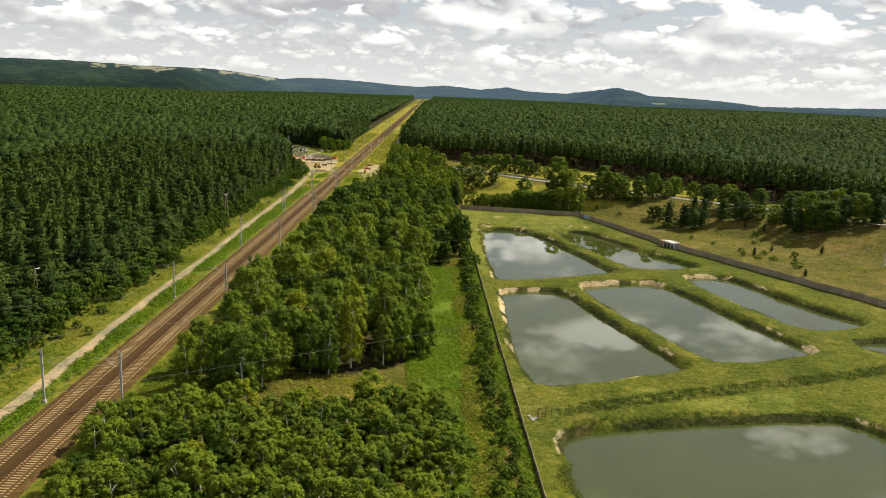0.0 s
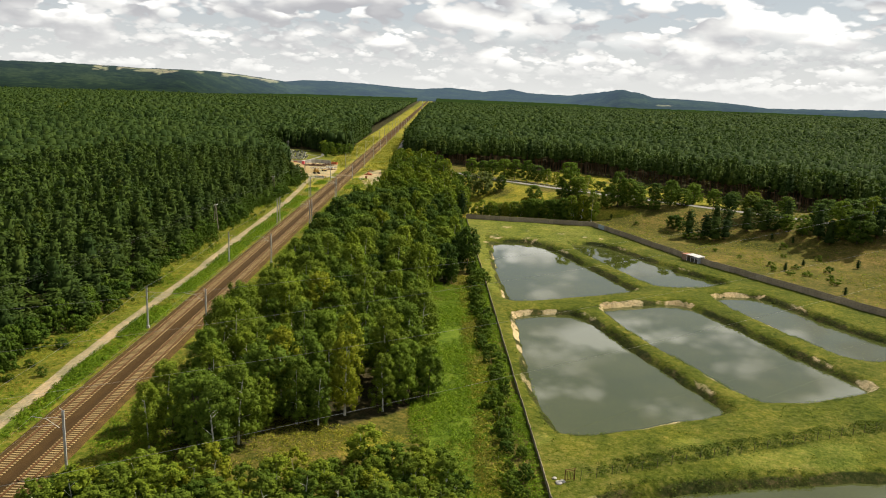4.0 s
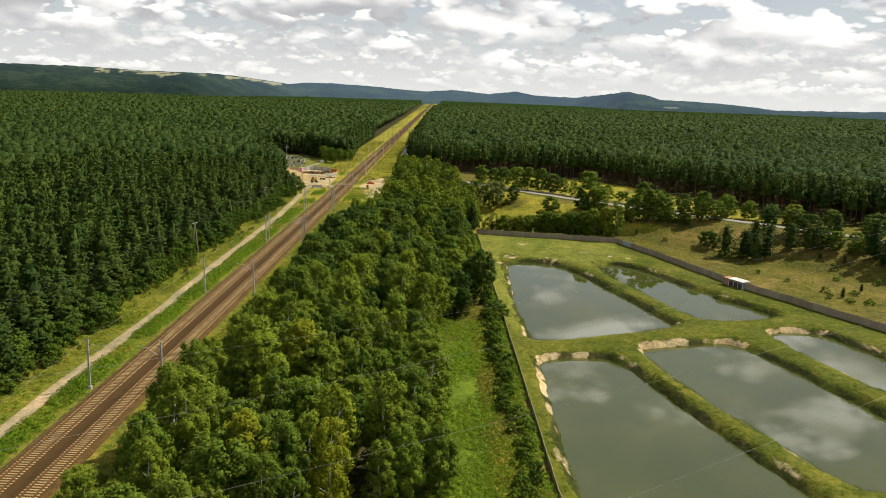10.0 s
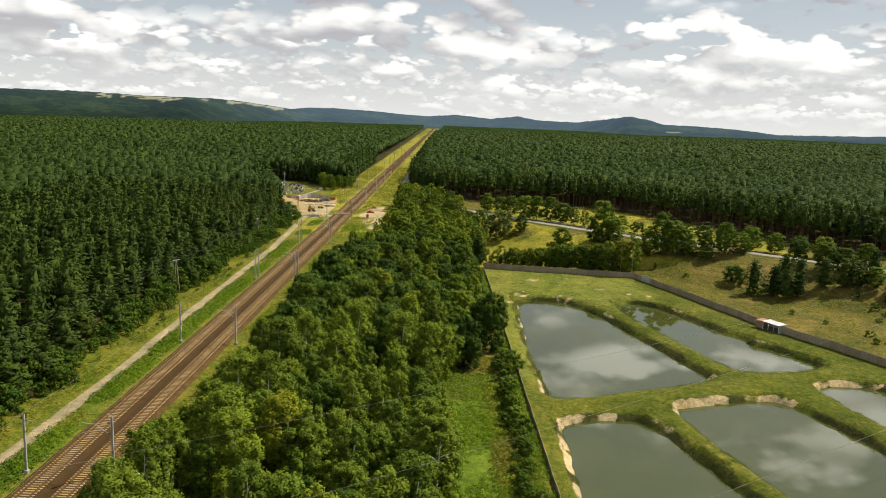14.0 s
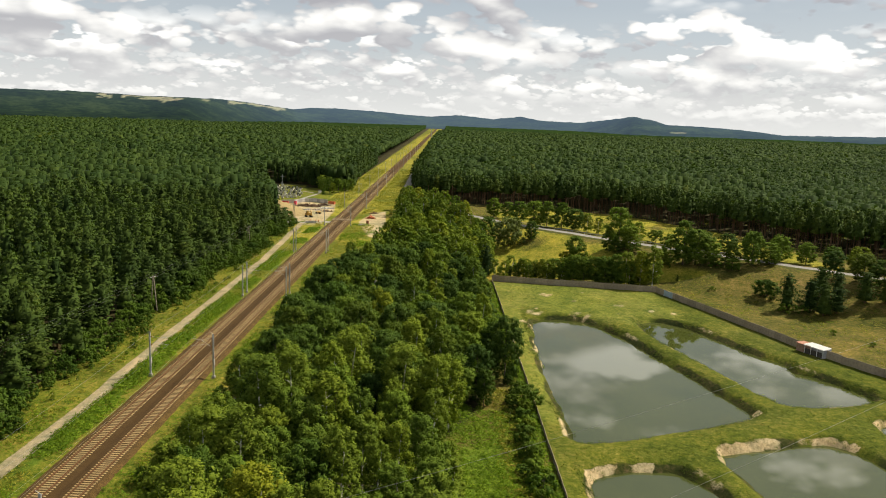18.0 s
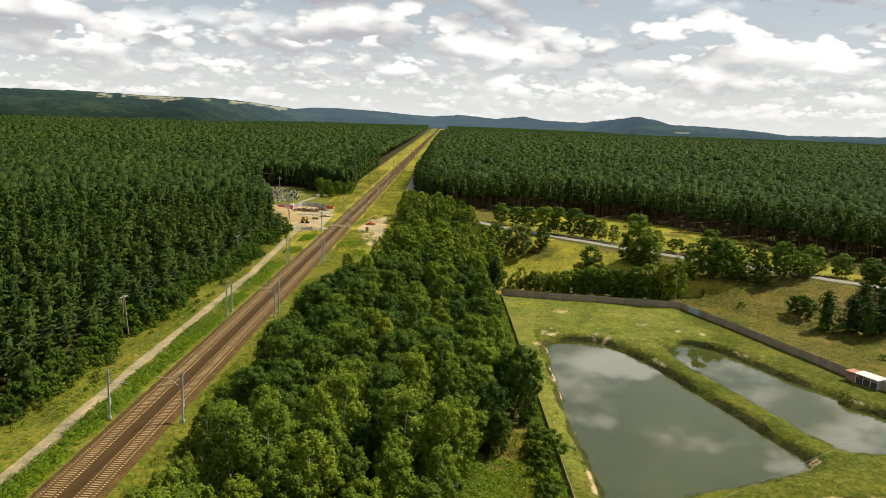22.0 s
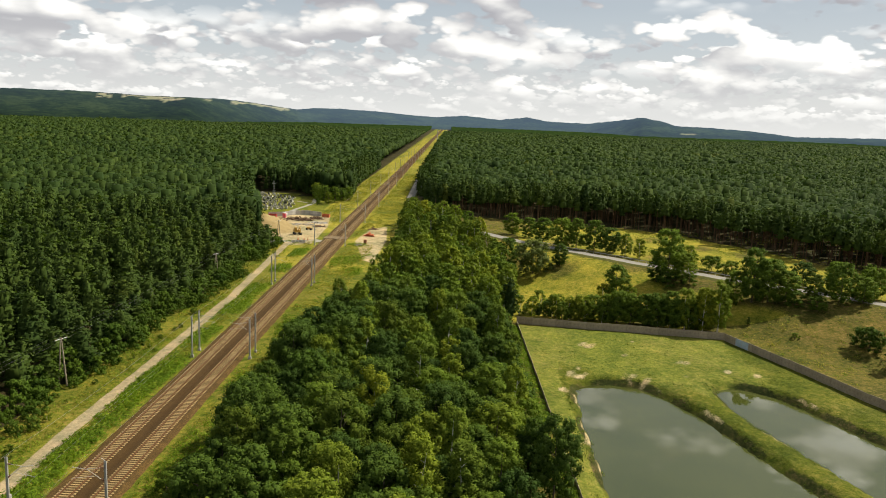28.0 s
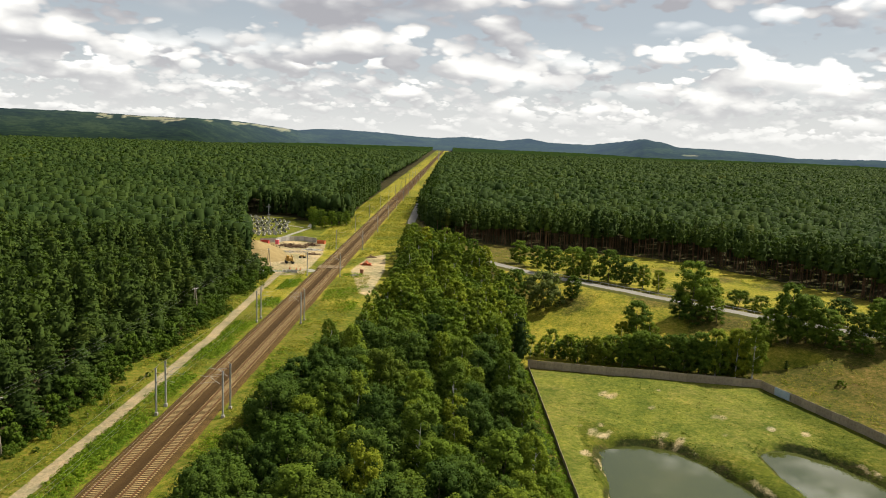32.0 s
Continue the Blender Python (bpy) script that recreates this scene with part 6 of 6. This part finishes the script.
def build_graveyard():
    rng = np.random.default_rng(15)

    def grave(light):
        g = thing("grave", "polished granite grave slab with an upright headstone", "grave", "graves of the graveyard")
        a, b = (M["granite_light"], M["granite_dark"]) if light else (M["granite_dark"], M["granite_light"])
        slab_part("kerb", (1.3, 2.3, 0.28), (0, 0, -0.05), b, g, bevel=0.03)
        slab_part("slab", (1.05, 1.9, 0.14), (0, -0.08, 0.24), a, g, bevel=0.03)
        bm = bmesh.new()
        prof = [(-0.5, 0), (0.5, 0), (0.5, 0.75), (0.25, 1.0), (-0.2, 1.05), (-0.5, 0.8)]
        lo = [bm.verts.new((px, 0.86, 0.2 + pz)) for px, pz in prof]
        hi = [bm.verts.new((px, 1.03, 0.2 + pz)) for px, pz in prof]
        bm.faces.new(lo)
        bm.faces.new(list(reversed(hi)))
        for k in range(6):
            bm.faces.new((lo[k], hi[k], hi[(k + 1) % 6], lo[(k + 1) % 6]))
        part("headstone", bm, a, g)
        return g
    src = [grave(True), grave(False)]
    used = set()
    area = np.array([(-129, 609), (-108, 594), (-96, 582), (-86, 533), (-92, 516), (-104, 522), (-115, 548)])
    for row in range(24):
        for col in range(16):
            x, y = -128 + 2.6 * col + 0.4 * rng.random() + 0.9 * math.sin(row * 1.3), 517 + 3.9 * row + rng.normal(0, 0.5)
            if signed_distance(np.array([x]), np.array([y]), area)[0] > -0.5 or rng.random() < 0.12:
                continue
            k = int(rng.random() < 0.28)
            m = pose(x, y, gz(x, y), 0, 0, 184 + rng.normal(0, 9))
            if k in used:
                copy_thing(src[k], m)
            else:
                src[k].matrix_basis = m
                used.add(k)
    c = thing("stone_cross", "tall white cross above the graves", "cross", at=(-115, 612, gz(-115, 612)))
    slab_part("base", (1.6, 1.6, 0.6), (0, 0, 0), M["granite_light"], c)
    slab_part("shaft", (0.4, 0.35, 6.0), (0, 0, 0.6), M["granite_light"], c)
    slab_part("arm", (2.6, 0.34, 0.4), (0, 0.01, 4.7), M["granite_light"], c)


build_graveyard()


def strip(name, pts, width, material, label, lift=0.04):
    p = np.array(pts, float)
    d = np.gradient(p, axis=0)
    d /= np.linalg.norm(d, axis=1)[:, None]
    n = np.stack([-d[:, 1], d[:, 0]], 1)
    a, b = p + n * width / 2, p - n * width / 2
    v = np.concatenate([np.concatenate([q, (ground_z(q[:, 0], q[:, 1]) + lift)[:, None]], 1) for q in (a, b)])
    k = np.arange(len(p) - 1)
    f = np.stack([k + len(p), k + 1 + len(p), k + 1, k], -1)
    return tagged(new(name, mesh_arrays(name, v, f, material, True)), label, "path", kind="structure")


def pile(name, label, x, y, w, h, count, material, rng, size):
    """A heap of loose boards and lumps."""
    heap = thing(name, label, "debris", "heaps in the yard", at=(x, y, gz(x, y)))
    bm = bmesh.new()
    box(bm, -1, -0.17, -0.06, 1, 0.17, 0.06)
    me = bpy.data.meshes.new("piece")
    bm.to_mesh(me)
    bm.free()
    me.materials.append(material)
    for k in range(count):
        r, a = w * math.sqrt(rng.random()), rng.uniform(0, 6.28)
        s = size * rng.uniform(0.5, 1.5)
        c = Vector((r * math.cos(a), 0.6 * r * math.sin(a), max(0.05, h * (1 - r / w) * rng.random())))
        ob = new("slab" if name == "stone_pile" else "board", me)
        ob.matrix_basis = Matrix.LocRotScale(c, Euler((rng.normal(0, 0.35), rng.normal(0, 0.35), rng.uniform(0, 3.14))), Vector((s, s, 1)))
        ob.parent = heap
    return heap


M["deck"] = rough_material("worn_deck", (0.13, 0.095, 0.055), (0.22, 0.165, 0.10), 1.5, 0.9, vary=0.15)


def build_yard():
    rng = np.random.default_rng(9)
    pave = rough_material("pale_paving", (0.20, 0.19, 0.165), (0.29, 0.275, 0.245), 0.5, 0.9, fine=5)
    strip("graveyard_path", [(-86, 512), (-84, 530), (-82, 545), (-81, 558), (-83, 575)], 2.2, pave, "pale paved path beside the graves")
    strip("side_path", [(-82, 556), (-88, 562), (-94, 566)], 1.6, pave, "pale side path into the graveyard")
    # wall between graveyard and yard
    w = thing("precast_wall", "pale grey precast wall between graveyard and yard", "wall", kind="structure")
    pts = [(-91, 496), (-84.4, 500), (-80, 506), (-74, 508), (-67.5, 504)]
    for (ax, ay), (bx, by) in zip(pts, pts[1:]):
        n = max(1, round(math.hypot(bx - ax, by - ay) / 2.2))
        for k in range(n):
            t = (k + 0.5) / n
            ob = slab_part("panel", (math.hypot(bx - ax, by - ay) / n - 0.08, 0.14, 2.1), (0, 0, 0), M["granite_light"], w, bevel=0)
            ob.matrix_basis = pose(ax + (bx - ax) * t, ay + (by - ay) * t, gz(ax, ay) - 0.05, 0, 0, math.degrees(math.atan2(by - ay, bx - ax)))
    # sand heap
    bm = bmesh.new()
    bmesh.ops.create_grid(bm, x_segments=36, y_segments=36, size=1.0)
    for v in bm.verts:
        x, y = v.co.x * 11, v.co.y * 30
        q = math.hypot(v.co.x, v.co.y)
        h = max(0.0, 1 - q) ** 1.1 * (4.4 + 1.6 * noise.noise(Vector((x * 0.16, y * 0.13, 2)))) + (0.35 * noise.noise(Vector((x * 0.5, y * 0.5, 5))) if q < 1 else 0) - 0.06
        v.co = Vector((x, y, h))
    heap = part("sand_heap", bm, M["sand_heap"], None)
    heap.matrix_basis = pose(-87.5, 474, gz(-87.5, 474), 0, 0, 22)
    for p in heap.data.polygons:
        p.use_smooth = True
    tagged(heap, "long heap of dug yellow sand", "sand", kind="stuff")
    pile("timber_pile", "dark heap of broken timber and roots", -73.4, 487.5, 4.6, 2.2, 110, M["old_timber"], rng, 1.0)
    pile("timber_pile", "brown heap of scrap boards", -67.8, 494, 3.4, 1.7, 80, M["old_timber"], rng, 0.9)
    pile("timber_pile", "long dark heap of scrap timber", -83.5, 483, 4.0, 1.2, 80, M["old_timber"], rng, 1.0)
    pile("stone_pile", "low scatter of grey slabs and stones", -65, 481, 4.4, 0.7, 70, M["granite_light"], rng, 0.6)
    pile("stone_pile", "grey heap of rubble on the sand", -40.1, 426, 1.6, 0.8, 40, M["concrete"], rng, 0.5)
    pile("timber_pile", "rust-brown heap of old sleepers", -38.8, 449, 2.2, 1.6, 40, M["orange_skip"], rng, 1.1)
    pile("timber_pile", "brown heap of scrap beside the track", -38.8, 467, 1.8, 1.4, 34, M["old_timber"], rng, 0.9)
    for x, y, mat, lab in ((-64.8, 501.0, "orange_skip", "orange-red open skip"), (-88.5, 494.5, "red_skip", "dark red open skip")):
        s = thing("skip", lab + " by the yard wall", "skip", "skips", at=(x, y, gz(x, y)), rz=rng.uniform(-20, 20))
        slab_part("floor", (3.2, 1.7, 0.1), (0, 0, 0.08), M[mat], s)
        for sx, sy, dx, dy in ((0, -0.9, 3.5, 0.08), (0, 0.9, 3.5, 0.08), (-1.72, 0, 0.08, 1.8), (1.72, 0, 0.08, 1.8)):
            slab_part("side", (dx, dy, 1.4), (sx, sy, 0.08), M[mat], s)
    t = thing("portable_toilet", "bright pink portable toilet cabin in the yard", "toilet cabin", at=(-83.2, 494.8, gz(-83.2, 494.8)))
    slab_part("cabin", (1.5, 1.4, 2.1), (0, 0, 0), M["pink_plastic"], t, bevel=0.05)
    slab_part("roof", (1.6, 1.5, 0.16), (0, 0, 2.1), M["white_sheet"], t, "white domed roof", bevel=0.06)
    slab_part("door", (0.75, 0.05, 1.85), (0, -0.72, 0.12), M["pink_plastic"], t)
    # excavator
    e = thing("excavator", "yellow tracked excavator parked on the sand", "excavator", at=(-67.6, 446.5, gz(-67.6, 446.5)), rz=25)
    for sx in (-1, 1):
        bm = bmesh.new()
        pts = [(-1.7, 0.15), (-1.9, 0.45), (-1.6, 0.8), (1.6, 0.8), (1.9, 0.45), (1.7, 0.15), (1.4, 0.02), (-1.4, 0.02)]
        lo = [bm.verts.new((sx * 1.1 - 0.25, a, b)) for a, b in pts]
        hi = [bm.verts.new((sx * 1.1 + 0.25, a, b)) for a, b in pts]
        bm.faces.new(lo)
        bm.faces.new(list(reversed(hi)))
        for k in range(8):
            bm.faces.new((lo[k], hi[k], hi[(k + 1) % 8], lo[(k + 1) % 8]))
        bmesh.ops.recalc_face_normals(bm, faces=bm.faces[:])
        part("crawler", bm, M["rubber"], e, "black crawler track")
    slab_part("body", (2.5, 2.9, 1.1), (0, 0.3, 0.85), M["digger_yellow"], e, bevel=0.15)
    cab = slab_part("cab", (1.0, 1.5, 1.6), (-0.7, -0.4, 1.4), M["digger_yellow"], e, bevel=0.12)
    slab_part("window", (1.04, 1.1, 0.75), (0, 0, 0.7), M["glass_dark"], cab, "dark cab windows")
    for name, path, r in (("boom", [(0.3, -0.9, 1.6), (0.3, -2.4, 3.3), (0.3, -4.0, 2.8)], 0.22), ("arm", [(0.3, -3.8, 3.0), (0.3, -4.6, 1.2)], 0.16)):
        bm = bmesh.new()
        tube(bm, path, r, 6)
        part(name, bm, M["digger_yellow"], e)
    slab_part("bucket", (1.0, 0.8, 0.7), (0.3, -4.5, 0.4), M["rubber"], e, "dark steel bucket", bevel=0.12)
    r = thing("roller", "small yellow compactor roller on the sand", "roller", at=(-65.2, 459.8, gz(-65.2, 459.8)), rz=70)
    slab_part("body", (1.1, 2.0, 0.7), (0, 0, 0.45), M["digger_yellow"], r, bevel=0.1)
    for yy in (-0.9, 0.9):
        bm = bmesh.new()
        tube(bm, [(-0.6, yy, 0.4), (0.6, yy, 0.4)], 0.4, 14)
        part("drum", bm, M["rubber"], r, "dark steel drum")
    strip("apron", [(-75, 428.5), (-70, 427.8), (-64, 428.0), (-58.5, 430.5), (-55.8, 434.5)], 4.6, pave, "pale grey concrete apron before the level crossing", 0.06)
    pile("timber_pile", "dark heap of broken branches", -78.0, 491.0, 3.6, 1.5, 90, M["old_timber"], rng, 0.9)
    pile("stone_pile", "grey scatter of broken slabs on sand", -70.5, 474, 5.0, 0.5, 60, M["concrete"], rng, 0.55)
    pile("timber_pile", "low brown scatter of planks", -62.5, 470, 2.6, 0.6, 40, M["old_timber"], rng, 0.9)
    # concrete apron with a barrier rail, and the crossing's deck
    a = thing("barrier_fence", "low grey barrier fence at the yard's entrance", "fence", at=(0, 0, 0))
    for k in range(5, 9):
        x = -71 + 1.25 * k
        ob = slab_part("barrier_panel", (1.1, 0.1, 1.0), (x, 425.6 + 0.04 * k, gz(x, 425.6)), M["granite_light"], a, bevel=0)
    for x, y in ((-60.5, 431.5), (-62.0, 432), (-64.5, 433)):
        c = thing("traffic_cone", "orange traffic marker on the sand", "cone", "traffic cones", at=(x, y, gz(x, y)))
        bm = bmesh.new()
        bmesh.ops.create_cone(bm, segments=10, radius1=0.28, radius2=0.06, depth=0.9, cap_ends=True)
        part("cone", bm, M["orange_skip"], c).location = (0, 0, 0.45)
        slab_part("foot", (0.6, 0.6, 0.05), (0, 0, 0), M["rubber"], c)
    deck = thing("level_crossing", "worn dark timber deck of a level crossing between the rails", "level crossing", kind="structure")
    for x0, x1 in ((-55.6, -54.2), (-53.95, -52.65), (-52.4, -49.7), (-49.45, -48.15), (-47.9, -46.6)):
        for k in range(5):
            ob = slab_part("deck_slab", (x1 - x0 - 0.04, 1.16, 0.16), ((x0 + x1) / 2, 438.2 + 1.2 * k, 0.045), M["deck"], deck, bevel=0)
    b = thing("barrel", "rusty brown steel barrel on the sand", "barrel", at=(-38.4, 431, gz(-38.4, 431)))
    bm = bmesh.new()
    tube(bm, [(0, 0, 0), (0, 0, 0.5), (0, 0, 0.55), (0, 0, 1.0), (0, 0, 1.05), (0, 0, 1.5)], [0.62, 0.62, 0.66, 0.62, 0.66, 0.62], 14)
    part("drum", bm, M["rust_sheet"], b)


build_yard()
